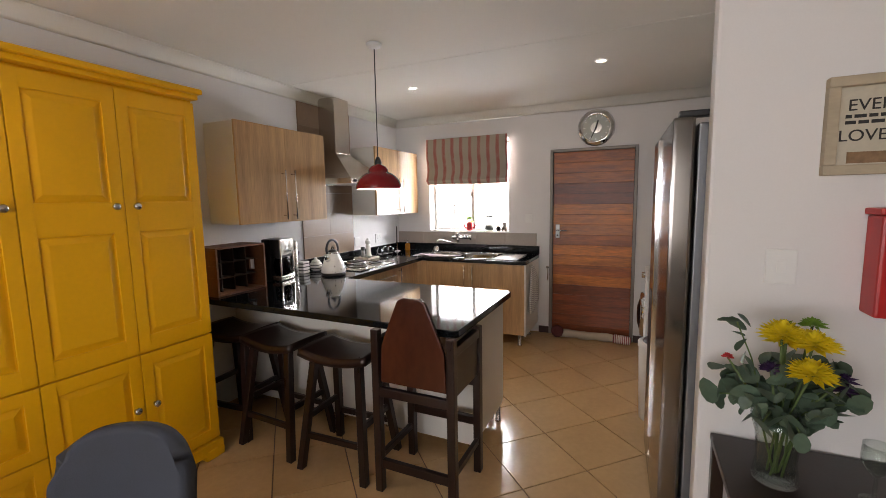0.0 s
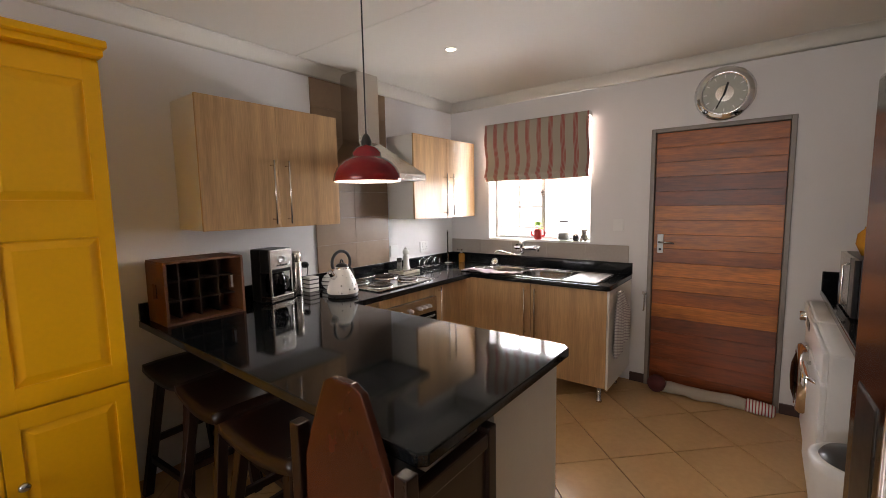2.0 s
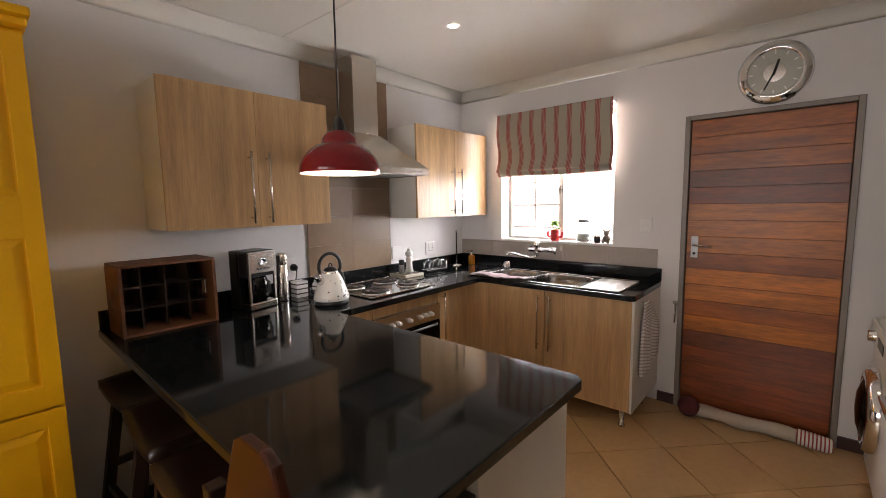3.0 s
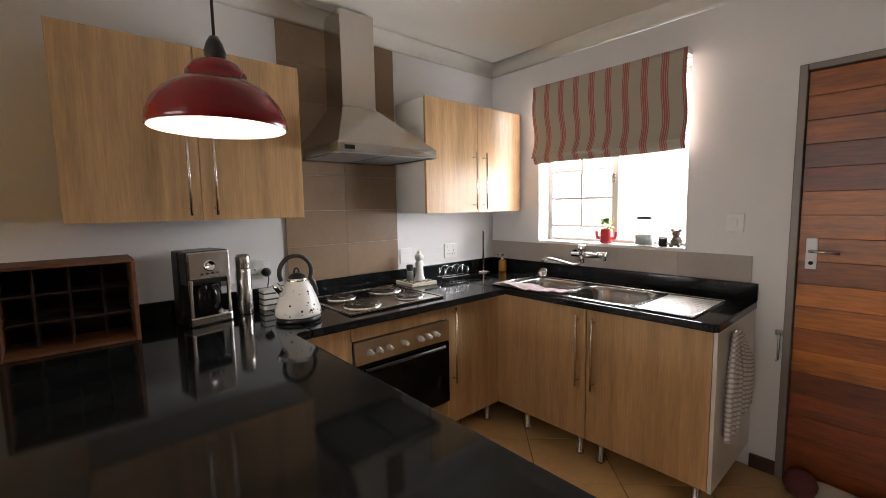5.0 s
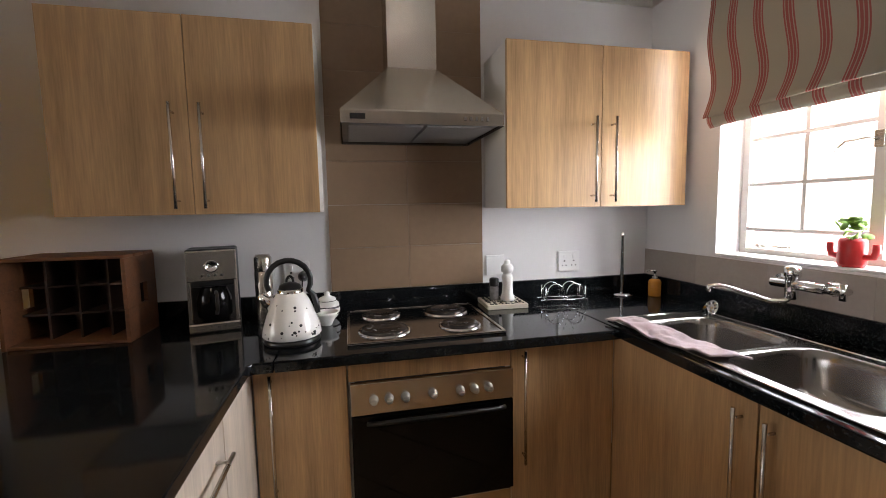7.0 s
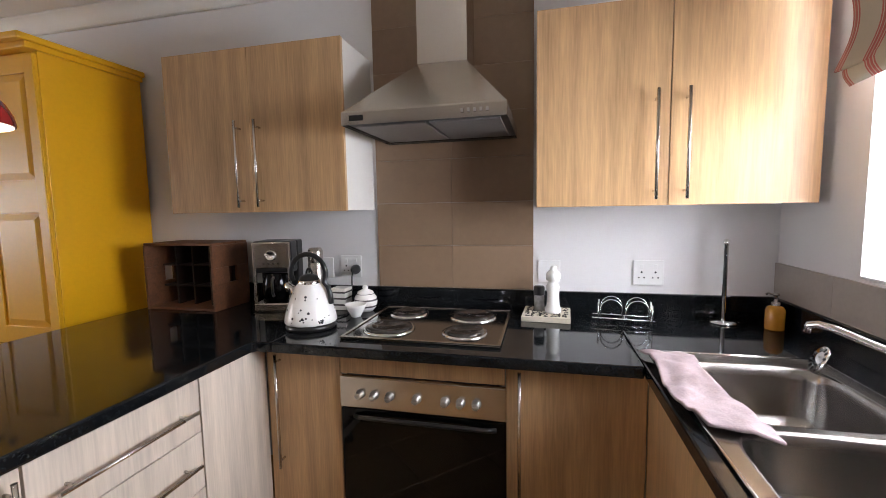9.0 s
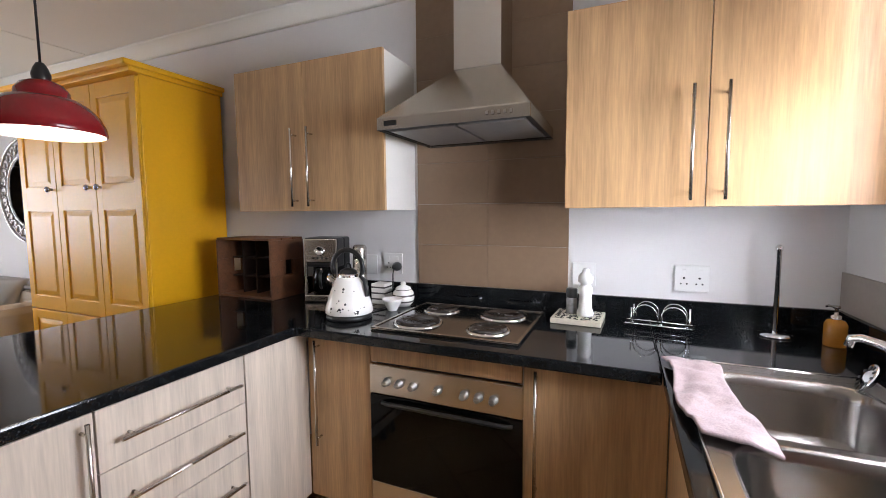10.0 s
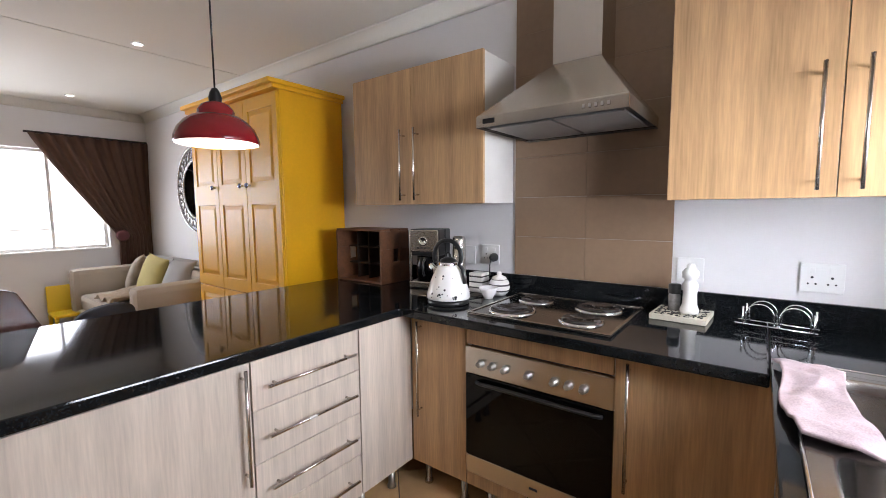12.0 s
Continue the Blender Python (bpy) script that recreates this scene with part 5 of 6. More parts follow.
bx = thing("striped_caddy", (-2.645, 3.345, TOP), "square white ceramic caddy with dark stripes", "caddy")
bm = N()
box(bm, -2.685, -2.605, 3.305, 3.385, TOP, TOP + 0.105, 0.005)
part("body", bm, STRIPE_JAR, bx)
jr = thing("sugar_jar", (-2.62, 3.485, TOP), "round white ceramic jar with dark stripes and lid", "jar")
JM = Matrix.Translation((-2.62, 3.485, TOP))
bm = N()
lathe(bm, [(0, 0), (0.032, 0), (0.05, 0.02), (0.056, 0.045), (0.05, 0.072), (0.036, 0.085)], JM, 28)
part("body", bm, STRIPE_JAR, jr)
bm = N()
lathe(bm, [(0.04, 0.085), (0.036, 0.095), (0.012, 0.106), (0.014, 0.116), (0.008, 0.124), (0, 0.125)], JM, 24)
part("lid", bm, ENAMEL, jr)
bo = thing("small_bowl", (-2.50, 3.475, TOP), "small white ceramic bowl", "bowl")
bm = N()
lathe(bm, [(0, 0), (0.022, 0), (0.024, 0.006), (0.045, 0.045), (0.05, 0.058), (0.047, 0.058), (0.03, 0.02), (0, 0.012)], Matrix.Translation((-2.51, 3.485, TOP)), 28)
part("body", bm, ENAMEL, bo)

ty = thing("trivet_tray", (-2.61, 4.325, TOP), "square cream ceramic trivet with dark scroll pattern", "trivet")
TY = Matrix.Translation((-2.645, 4.325, TOP)) @ Euler((0, 0, radians(-3))).to_matrix().to_4x4()
bm = N()
box(bm, -0.10, 0.10, -0.10, 0.10, 0.0, 0.022, 0.003, TY)
part("block", bm, PAPER, ty)
for k in range(7):
    for q in range(7):
        bm = N()
        a0 = random.uniform(0, 6)
        c = Vector((-0.078 + 0.026 * k, -0.078 + 0.026 * q, 0.0232))
        tube(bm, [TY @ (c + Vector((0.0023 * n * math.cos(a0 + n * 0.9), 0.0023 * n * math.sin(a0 + n * 0.9), 0))) for n in range(1, 7)], 0.0020, 4)
        part("scroll_pattern", bm, INK, ty)
pm = thing("pepper_mill", (-2.59, 4.355, TOP + 0.024), "white turned wooden pepper mill on the trivet", "pepper mill")
bm = N()
lathe(bm, [(0, 0), (0.030, 0), (0.031, 0.012), (0.024, 0.03), (0.022, 0.07), (0.026, 0.10), (0.02, 0.112), (0.016, 0.118), (0.026, 0.125), (0.027, 0.145), (0.018, 0.158), (0.012, 0.16), (0.014, 0.168), (0.008, 0.176), (0, 0.177)], Matrix.Translation((-2.64, 4.352, TOP + 0.023)) @ Matrix.Scale(1.15, 4), 24)
part("body", bm, ENAMEL, pm)
sm = thing("salt_mill", (-2.63, 4.29, TOP + 0.024), "small glass salt grinder with black cap", "salt grinder")
SMm = Matrix.Translation((-2.67, 4.293, TOP + 0.023))
bm = N()
lathe(bm, [(0, 0), (0.023, 0), (0.023, 0.06), (0.021, 0.07), (0, 0.07)], SMm, 20)
part("glass", bm, mat("grey_salt_glass", (0.35, 0.34, 0.33), 0.08, 0, 0.2, 60, bump=0), sm)
bm = N()
lathe(bm, [(0.024, 0.07), (0.024, 0.105), (0.02, 0.11), (0, 0.11)], SMm, 20)
part("cap", bm, BLACK, sm)

rk = thing("toast_rack", (-2.55, 4.63, TOP), "chrome wire toast rack", "toast rack")
RK = Matrix.Translation((-2.60, 4.635, TOP)) @ Euler((0, 0, radians(-8))).to_matrix().to_4x4()
bm = N()
for x in (-0.035, 0.035):
    tube(bm, [RK @ Vector((x, -0.125, 0.022)), RK @ Vector((x, 0.11, 0.022))], 0.0025, 8)
for y in (-0.1, 0.0, 0.1):
    tube(bm, [RK @ Vector((-0.035, y, 0.022)), RK @ Vector((0.035, y, 0.022))], 0.0025, 8)
part("base_wire", bm, CHROME, rk)
for x in (-0.035, 0.035):
    for y in (-0.05, 0.048):
        bm = N()
        tube(bm, [RK @ Vector((x, y - 0.042, 0.022))] + [RK @ Vector((x, y - 0.042 * math.cos(a), 0.055 + 0.045 * math.sin(a))) for a in [math.pi * k / 10 for k in range(11)]] + [RK @ Vector((x, y + 0.042, 0.022))], 0.0025, 8)
        part("arch", bm, CHROME, rk)
for x in (-0.035, 0.035):
    for y in (-0.1, 0.1):
        bm = N()
        tube(bm, [RK @ Vector((x, y, 0.0)), RK @ Vector((x, y, 0.085))], 0.003, 8)
        part("post", bm, CHROME, rk)

pr = thing("paper_towel_holder", (-2.672, 5.02, TOP), "empty chrome kitchen paper holder", "paper holder")
PRM = Matrix.Translation((-2.672, 5.02, TOP))
bm = N()
lathe(bm, [(0, 0), (0.055, 0), (0.056, 0.005), (0.03, 0.012), (0, 0.012)], PRM, 32)
part("foot", bm, CHROME, pr)
bm = N()
lathe(bm, [(0.009, 0.01), (0.009, 0.315), (0.012, 0.32), (0.012, 0.33), (0.006, 0.338), (0, 0.339)], PRM, 16)
part("pole", bm, CHROME, pr)
so = thing("soap_dispenser", (-2.60, 5.168, TOP), "amber liquid soap dispenser with steel pump", "soap dispenser")
SOM = Matrix.Translation((-2.60, 5.168, TOP)) @ Matrix.Scale(0.88, 4)
bm = N()
lathe(bm, [(0, 0), (0.034, 0), (0.036, 0.005), (0.036, 0.085), (0.028, 0.10), (0.014, 0.105)], SOM, 24)
part("bottle", bm, AMBER, so)
bm = N()
lathe(bm, [(0.016, 0.104), (0.016, 0.118), (0.006, 0.12), (0.006, 0.145), (0.012, 0.147), (0.012, 0.157), (0, 0.158)], SOM, 18)
tube(bm, [(-2.60, 5.168, TOP + 0.133), (-2.635, 5.158, TOP + 0.132), (-2.645, 5.156, TOP + 0.127)], 0.004, 8)
part("pump", bm, STEEL, so)


# ---- sockets and switches ----
def socket(x, y, z, axis, w, h, gangs, label, plug_at=None):
    s = thing("wall_socket", (x, y, z), label, "socket")
    m = Matrix.Translation((x, y, z)) @ (Euler((0, 0, radians(90))).to_matrix().to_4x4() if axis == "x" else Matrix.Identity(4))
    bm = N()
    box(bm, -w / 2, w / 2, -0.010, -0.001, -h / 2, h / 2, 0.003)
    pl = part("plate", bm, WHITE, s, "", m)
    for g in range(gangs):
        gx = (g - (gangs - 1) / 2) * w * 0.45
        bm = N()
        box(bm, gx - 0.008, gx + 0.008, -0.014, -0.009, 0.018, 0.038, 0.002)
        part("rocker", bm, WHITE, pl, "", m)
        for hx, hz, hr in ((0, 0.002, 0.0045), (-0.011, -0.022, 0.0035), (0.011, -0.022, 0.0035)):
            bm = N()
            lathe(bm, [(0, 0.0), (hr, 0.0), (hr, 0.0012), (0, 0.0012)], Matrix.Translation((gx + hx, -0.0098, hz)) @ Euler((radians(90), 0, 0)).to_matrix().to_4x4(), 10)
            part("pin_hole", bm, BLACK, pl, "", m)
    return s, m


s1, m1 = socket(WX + 0.001, 3.345, 1.10, "x", 0.115, 0.11, 2, "white double wall socket with a black plug")
bm = N()
lathe(bm, [(0.024, 0.0), (0.024, 0.02), (0.014, 0.04), (0.007, 0.05), (0, 0.051)], Matrix.Translation((WX + 0.012, 3.375, 1.085)) @ Euler((0, radians(90), 0)).to_matrix().to_4x4(), 20)
pg = part("plug", bm, BLACK, s1, "black mains plug")
bm = N()
tube(bm, [(WX + 0.055, 3.375, 1.08), (WX + 0.06, 3.372, 1.05), (WX + 0.05, 3.365, 0.99), (WX + 0.07, 3.36, 0.93), (WX + 0.12, 3.40, 0.9115), (WX + 0.25, 3.43, 0.9115), (-2.41, 3.39, 0.9115)], 0.0035, 8)
part("cable", bm, BLACK, s1)
socket(WX + 0.001, 4.758, 1.092, "x", 0.125, 0.11, 2, "white double wall socket above the worktop")
socket(WX + 0.001, 4.335, 1.09, "x", 0.10, 0.105, 0, "white blank switch plate beside the splashback")
socket(WX + 0.001, 3.21, 1.09, "x", 0.07, 0.105, 0, "white isolator plate behind the flask")
sw, ms = socket(-1.05, WY - 0.001, 1.315, "y", 0.085, 0.10, 0, "white light switch beside the kitchen window")
bm = N()
box(bm, -0.014, 0.014, -0.014, -0.009, -0.022, 0.022, 0.002)
part("rocker", bm, WHITE, sw, "", ms)
sw, ms = socket(0.505, 2.199, 1.295, "y", 0.085, 0.115, 0, "white light switch on the partition wall")
bm = N()
box(bm, -0.012, 0.012, -0.014, -0.009, -0.022, 0.022, 0.002)
part("rocker", bm, WHITE, sw, "", ms)

# ---- things on the kitchen sill ----
SZ = 1.163
rc = thing("cactus_mug", (-1.80, 5.30, SZ), "red cactus-shaped ceramic pot with a green plant", "plant pot")
MG = Matrix.Translation((-1.79, 5.285, SZ)) @ Matrix.Scale(1.15, 4)
bm = N()
lathe(bm, [(0, 0), (0.030, 0), (0.034, 0.01), (0.034, 0.075), (0.030, 0.085), (0.026, 0.085), (0.026, 0.07), (0, 0.07)], MG, 24)
part("pot", bm, RED, rc)
for sgn in (-1, 1):
    bm = N()
    tube(bm, [MG @ Vector((sgn * 0.032, 0, 0.03)), MG @ Vector((sgn * 0.055, 0, 0.033)), MG @ Vector((sgn * 0.06, 0, 0.05)), MG @ Vector((sgn * 0.06, 0, 0.07))], 0.011, 10)
    part("arm", bm, RED, rc)
random.seed(3)
for k in range(22):
    bm = N()
    c = MG @ Vector((random.uniform(-0.03, 0.03), random.uniform(-0.025, 0.025), random.uniform(0.085, 0.145)))
    q = Matrix.Translation(c) @ Euler((random.uniform(-1, 1), random.uniform(-1, 1), random.uniform(0, 6))).to_matrix().to_4x4()
    lathe(bm, [(0, 0.003), (0.017, 0.001), (0.018, 0), (0, -0.002)], q, 7)
    part("leaf", bm, LEAF_LIGHT, rc)
jr2 = thing("glass_jar", (-1.545, 5.30, SZ), "clear glass jar half filled with grey pebbles", "jar")
G1 = Matrix.Translation((-1.545, 5.30, SZ)) @ Matrix.Scale(1.45, 4)
bm = N()
lathe(bm, [(0, 0), (0.038, 0), (0.04, 0.004), (0.04, 0.09), (0.03, 0.105), (0.03, 0.115)], G1, 24)
part("glass", bm, GLASS, jr2).visible_shadow = False
bm = N()
lathe(bm, [(0, 0.004), (0.036, 0.004), (0.037, 0.045), (0.02, 0.05), (0, 0.048)], G1, 20)
part("filling", bm, mat("grey_pebbles", (0.38, 0.38, 0.37), 0.8, 0, 0.4, 90, bump=0.5, fine=200), jr2)
bm = N()
lathe(bm, [(0.032, 0.113), (0.032, 0.125), (0, 0.126)], G1, 20)
part("lid", bm, BLACK, jr2)
jr3 = thing("candle_jar", (-1.425, 5.29, SZ), "small jar with dark label", "jar")
G2 = Matrix.Translation((-1.425, 5.285, SZ))
bm = N()
lathe(bm, [(0, 0), (0.026, 0), (0.027, 0.045), (0.025, 0.048), (0, 0.048)], G2, 20)
part("jar", bm, BLACK, jr3)
bm = N()
lathe(bm, [(0.027, 0.048), (0.027, 0.062), (0, 0.063)], G2, 20)
part("lid", bm, STEEL, jr3)
koala = N()
for c, r in (((0, 0, 0.035), 0.033), ((0, -0.008, 0.08), 0.024), ((-0.022, -0.006, 0.10), 0.011), ((0.022, -0.006, 0.10), 0.011), ((-0.02, -0.02, 0.01), 0.013), ((0.02, -0.02, 0.01), 0.013)):
    lathe(koala, [(0, -r), (r * 0.7, -r * 0.7), (r, 0), (r * 0.7, r * 0.7), (0, r)], Matrix.Translation((-1.35 + c[0], 5.285 + c[1], SZ + c[2])), 14)
tagged(part("figurine", koala, mat("grey_brown_stone", (0.20, 0.16, 0.13), 0.7, 0, 0.3, 30, bump=0.3)), "small grey-brown animal figurine on the window sill", "figurine")

# ---- draught excluder at the door ----
de = thing("draught_excluder", (-0.35, WY - 0.09, 0), "long white cloth draught excluder with striped end and red ball", "draught stopper")
bm = N()
tube(bm, [(-0.66 + 0.54 * k / 10, WY - 0.10 + 0.012 * math.sin(k), 0.047 + 0.002 * math.cos(k * 2)) for k in range(11)], [0.043 + 0.004 * math.sin(k * 1.7) for k in range(11)], 18)
part("body", bm, SOFA, de, "off-white stuffed cloth tube")
bm = N()
tube(bm, [(-0.12, WY - 0.098, 0.047), (-0.05, WY - 0.105, 0.046), (0.03, WY - 0.115, 0.044), (0.045, WY - 0.116, 0.044)], [0.046, 0.047, 0.043, 0.03], 18)
part("striped_end", bm, SOCK, de)
bm = N()
lathe(bm, [(0, -0.068), (0.03, -0.061), (0.055, -0.04), (0.067, -0.01), (0.068, 0.01), (0.055, 0.042), (0.03, 0.06), (0, 0.067)], Matrix.Translation((-0.70, WY - 0.125, 0.07)), 24)
part("head", bm, WINE, de, "dark red round head")

# ---- picture wall ----
pic = thing("framed_sign", (0.72, 2.2, 1.56), "cream wooden framed sign with dark lettering", "picture")
P0, P1, Z0, Z1 = 0.585, 0.925, 1.588, 1.88
bm = N()
for a in ((P0, P1, Z0, Z0 + 0.03), (P0, P1, Z1 - 0.03, Z1), (P0, P0 + 0.03, Z0 + 0.03, Z1 - 0.03), (P1 - 0.03, P1, Z0 + 0.03, Z1 - 0.03)):
    box(bm, a[0], a[1], 2.165, 2.199, a[2], a[3], 0.003)
part("frame", bm, FRAME_WOOD, pic)
bm = N()
box(bm, P0 + 0.03, P1 - 0.03, 2.188, 2.198, Z0 + 0.03, Z1 - 0.03)
board = part("board", bm, PAPER, pic)


def words(text, x, z, size):
    cu = bpy.data.curves.new("lettering", "FONT")
    cu.body, cu.size, cu.extrude = text, size, 0.0008
    tmp = new("lettering", cu)
    me = bpy.data.meshes.new_from_object(tmp.evaluated_get(bpy.context.evaluated_depsgraph_get()))
    bpy.data.objects.remove(tmp)
    me.transform(Matrix.Translation((x, 2.187, z)) @ Euler((radians(90), 0, 0)).to_matrix().to_4x4())
    me.transform(Matrix.Translation(-offset_of(board)))
    me.materials.append(INK)
    ob = new("lettering", me)
    ob.parent = board
    return ob


words("EVER", 0.638, 1.78, 0.048)
words("LOVE", 0.62, 1.69, 0.048)
for z, w in ((1.758, 0.17), (1.74, 0.15)):
    bm = N()
    x = 0.635
    random.seed(int(z * 1000))
    while x < 0.635 + w:
        l = random.uniform(0.012, 0.03)
        box(bm, x, x + l, 2.1865, 2.188, z, z + 0.010)
        x += l + 0.006
    part("small_lettering", bm, INK, board)
bm = N()
box(bm, 0.645, 0.82, 2.1865, 2.188, 1.623, 1.657, 0.0005)
part("brown_motif", bm, mat("brown_print", (0.25, 0.15, 0.08), 0.8, 0, 0.3, 30, bump=0), board)

rb = thing("red_wall_box", (0.83, 2.16, 1.116), "red painted metal wall box", "wall box")
bm = N()
box(bm, 0.71, 0.99, 2.10, 2.198, 1.165, 1.467, 0.008)
part("body", bm, RED, rb)
bm = N()
box(bm, 0.702, 0.998, 2.092, 2.198, 1.468, 1.488, 0.006)
part("lid", bm, RED, rb)

sd = thing("side_table", (0.7, 1.97, 0), "dark-stained wooden side table against the wall", "side table")
bm = N()
box(bm, 0.334, 1.27, 1.76, 2.185, 0.657, 0.682, 0.005)
part("tabletop", bm, DARK_WOOD, sd)
bm = N()
box(bm, 0.37, 1.23, 1.80, 2.15, 0.56, 0.656, 0.003)
part("apron", bm, DARK_WOOD, sd)
for x in (0.357, 1.247):
    for y in (1.785, 2.16):
        bm = N()
        box(bm, x - 0.02, x + 0.02, y - 0.02, y + 0.02, 0, 0.656, 0.004)
        part("leg", bm, DARK_WOOD, sd)

wg = thing("wine_glass", (0.69, 1.95, 0.682), "clear wine glass on the dark table", "glass")
bm = N()
lathe(bm, [(0.032, 0.0), (0.03, 0.003), (0.006, 0.008), (0.004, 0.07), (0.02, 0.085), (0.036, 0.115), (0.034, 0.165), (0.033, 0.165), (0.034, 0.115), (0.018, 0.087), (0, 0.082)], Matrix.Translation((0.69, 1.95, 0.683)), 28)
part("glass", bm, GLASS, wg).visible_shadow = False

va = thing("flower_vase", (0.468, 1.955, 0.682), "glass vase with yellow chrysanthemums, purple blooms and eucalyptus", "flowers")
VX, VY, VZ = 0.468, 1.955, 0.683
bm = N()
lathe(bm, [(0, 0), (0.05, 0), (0.053, 0.006), (0.045, 0.06), (0.05, 0.12), (0.068, 0.19), (0.065, 0.19), (0.047, 0.12), (0.042, 0.06), (0.045, 0.012), (0, 0.012)], Matrix.Translation((VX, VY, VZ)), 32)
part("vase", bm, GLASS, va, "clear waisted glass vase").visible_shadow = False
random.seed(11)
heads = [(-0.02, -0.05, 0.395, "y"), (0.04, -0.06, 0.38, "y"), (0.03, -0.095, 0.32, "y"), (-0.005, -0.01, 0.405, "g"), (0.06, 0.02, 0.41, "g"), (0.10, -0.06, 0.305, "p"), (0.115, -0.03, 0.27, "p"), (-0.04, -0.06, 0.31, "p"), (-0.125, -0.01, 0.315, "r"), (0.0, -0.01, 0.375, "y")]
for hx, hy, hz, kind in heads:
    bm = N()
    tube(bm, [(VX + random.uniform(-0.02, 0.02), VY + random.uniform(-0.02, 0.02), VZ + 0.02), (VX + hx * 0.4, VY + hy * 0.4, VZ + 0.2), (VX + hx, VY + hy, VZ + hz)], 0.003, 6)
    stem = part("stem", bm, STEM, va)
    bm = N()
    n, ln = {"y": (150, 0.062), "g": (50, 0.035), "p": (40, 0.035), "r": (24, 0.018)}[kind]
    for k in range(n):
        a, e = k * 2.4, (k / n) * 1.5
        d = Vector((math.cos(a) * math.cos(e), math.sin(a) * math.cos(e), math.sin(e) * 0.95 - 0.12))
        base = Vector((VX + hx, VY + hy, VZ + hz))
        L = ln * (1 - 0.3 * k / n) * random.uniform(0.85, 1.1)
        s = d.cross(Vector((0, 0, 1))).normalized() * ln * 0.13
        up = Vector((0, 0, 0.004))
        p0, p1, p2 = base + d * L * 0.15, base + d * L * 0.6 + up, base + d * L
        v = [bm.verts.new(q) for q in (p0 - s * 0.5, p0 + s * 0.5, p1 + s, p2, p1 - s, p1 - up * 1.5)]
        bm.faces.new((v[0], v[1], v[2], v[5]))
        bm.faces.new((v[0], v[5], v[4]))
        bm.faces.new((v[5], v[2], v[3]))
        bm.faces.new((v[5], v[3], v[4]))
    part("bloom", bm, {"y": PETAL_Y, "g": LEAF_LIGHT, "p": PETAL_P, "r": PETAL_R}[kind], stem)
for k in range(20):
    a = k * 2.39963
    reach = random.uniform(0.07, 0.15)
    tip = Vector((VX + reach * math.cos(a), VY + min(reach * math.sin(a), 0.15), VZ + random.uniform(0.18, 0.33) + (0.16 if k == 4 else 0)))
    root = Vector((VX + 0.03 * math.cos(a), VY + 0.03 * math.sin(a), VZ + 0.16))
    bm = N()
    mid = (root + tip) / 2 + Vector((0, 0, 0.03))
    tube(bm, [root, mid, tip], 0.002, 6)
    sprig = part("sprig", bm, STEM, va, "eucalyptus sprig")
    for q in range(11):
        t = 0.15 + 0.9 * q / 10
        c = root.lerp(mid, t * 2) if t < 0.5 else mid.lerp(tip, t * 2 - 1)
        c = c + Vector((random.uniform(-1, 1), random.uniform(-1, 1), random.uniform(-1, 0.6))) * 0.022
        bm = N()
        r = random.uniform(0.014, 0.028)
        R = Matrix.Translation(c) @ Euler((random.uniform(-1.2, 1.2), random.uniform(-1.2, 1.2), random.uniform(0, 6))).to_matrix().to_4x4()
        vs = [bm.verts.new(R @ Vector((r * 1.25 * math.cos(w) * (1.0 if math.cos(w) < 0.9 else 1.15), r * math.sin(w), 0.25 * r * math.sin(w) ** 2))) for w in [2 * math.pi * i / 10 for i in range(10)]]
        c0 = bm.verts.new(R @ Vector((0, 0, -0.001)))
        for i in range(10):
            bm.faces.new((vs[i], vs[(i + 1) % 10], c0)).smooth = True
        part("leaf", bm, LEAF, sprig)

va.scale = (1.1, 1.1, 1.16)

# ---- living end of the room ----
lw = thing("window_2", (-1.2, SY - 0.1, 0.93), "wide steel living room window with thin bars", "window", kind="structure")
wy = SY - 0.09
bm = N()
box(bm, LW[0], LW[0] + 0.03, wy - 0.03, wy, LW[2], LW[3], 0.003)
box(bm, LW[1] - 0.03, LW[1], wy - 0.03, wy, LW[2], LW[3], 0.003)
box(bm, LW[0] + 0.03, LW[1] - 0.03, wy - 0.03, wy, LW[2], LW[2] + 0.03, 0.003)
box(bm, LW[0] + 0.03, LW[1] - 0.03, wy - 0.03, wy, LW[3] - 0.03, LW[3], 0.003)
part("window_frame", bm, WHITE, lw)
for x in (-1.84, -1.40, -0.95, -0.5, -0.05, 0.4):
    bm = N()
    box(bm, x - 0.016, x + 0.016, wy - 0.03, wy, LW[2] + 0.03, LW[3] - 0.03, 0.003)
    part("mullion", bm, WHITE, lw)
for z in (1.02, 1.17, 1.42):
    bm = N()
    box(bm, LW[0] + 0.03, LW[1] - 0.03, wy - 0.022, wy - 0.008, z - 0.006, z + 0.006, 0.002)
    part("glazing_bar", bm, WHITE, lw)
bm = N()
box(bm, LW[0] + 0.03, LW[1] - 0.03, wy - 0.027, wy - 0.023, LW[2] + 0.03, LW[3] - 0.03)
part("pane", bm, PANE, lw).visible_shadow = False
bm = N()
box(bm, LW[0], LW[1], wy, SY + 0.02, LW[2] - 0.02, LW[2] - 0.002, 0.004)
part("window_sill", bm, WHITE, lw)

cu = thing("curtain", (-2.4, SY + 0.1, 0.1), "brown curtain gathered to one side with a tieback", "curtain")


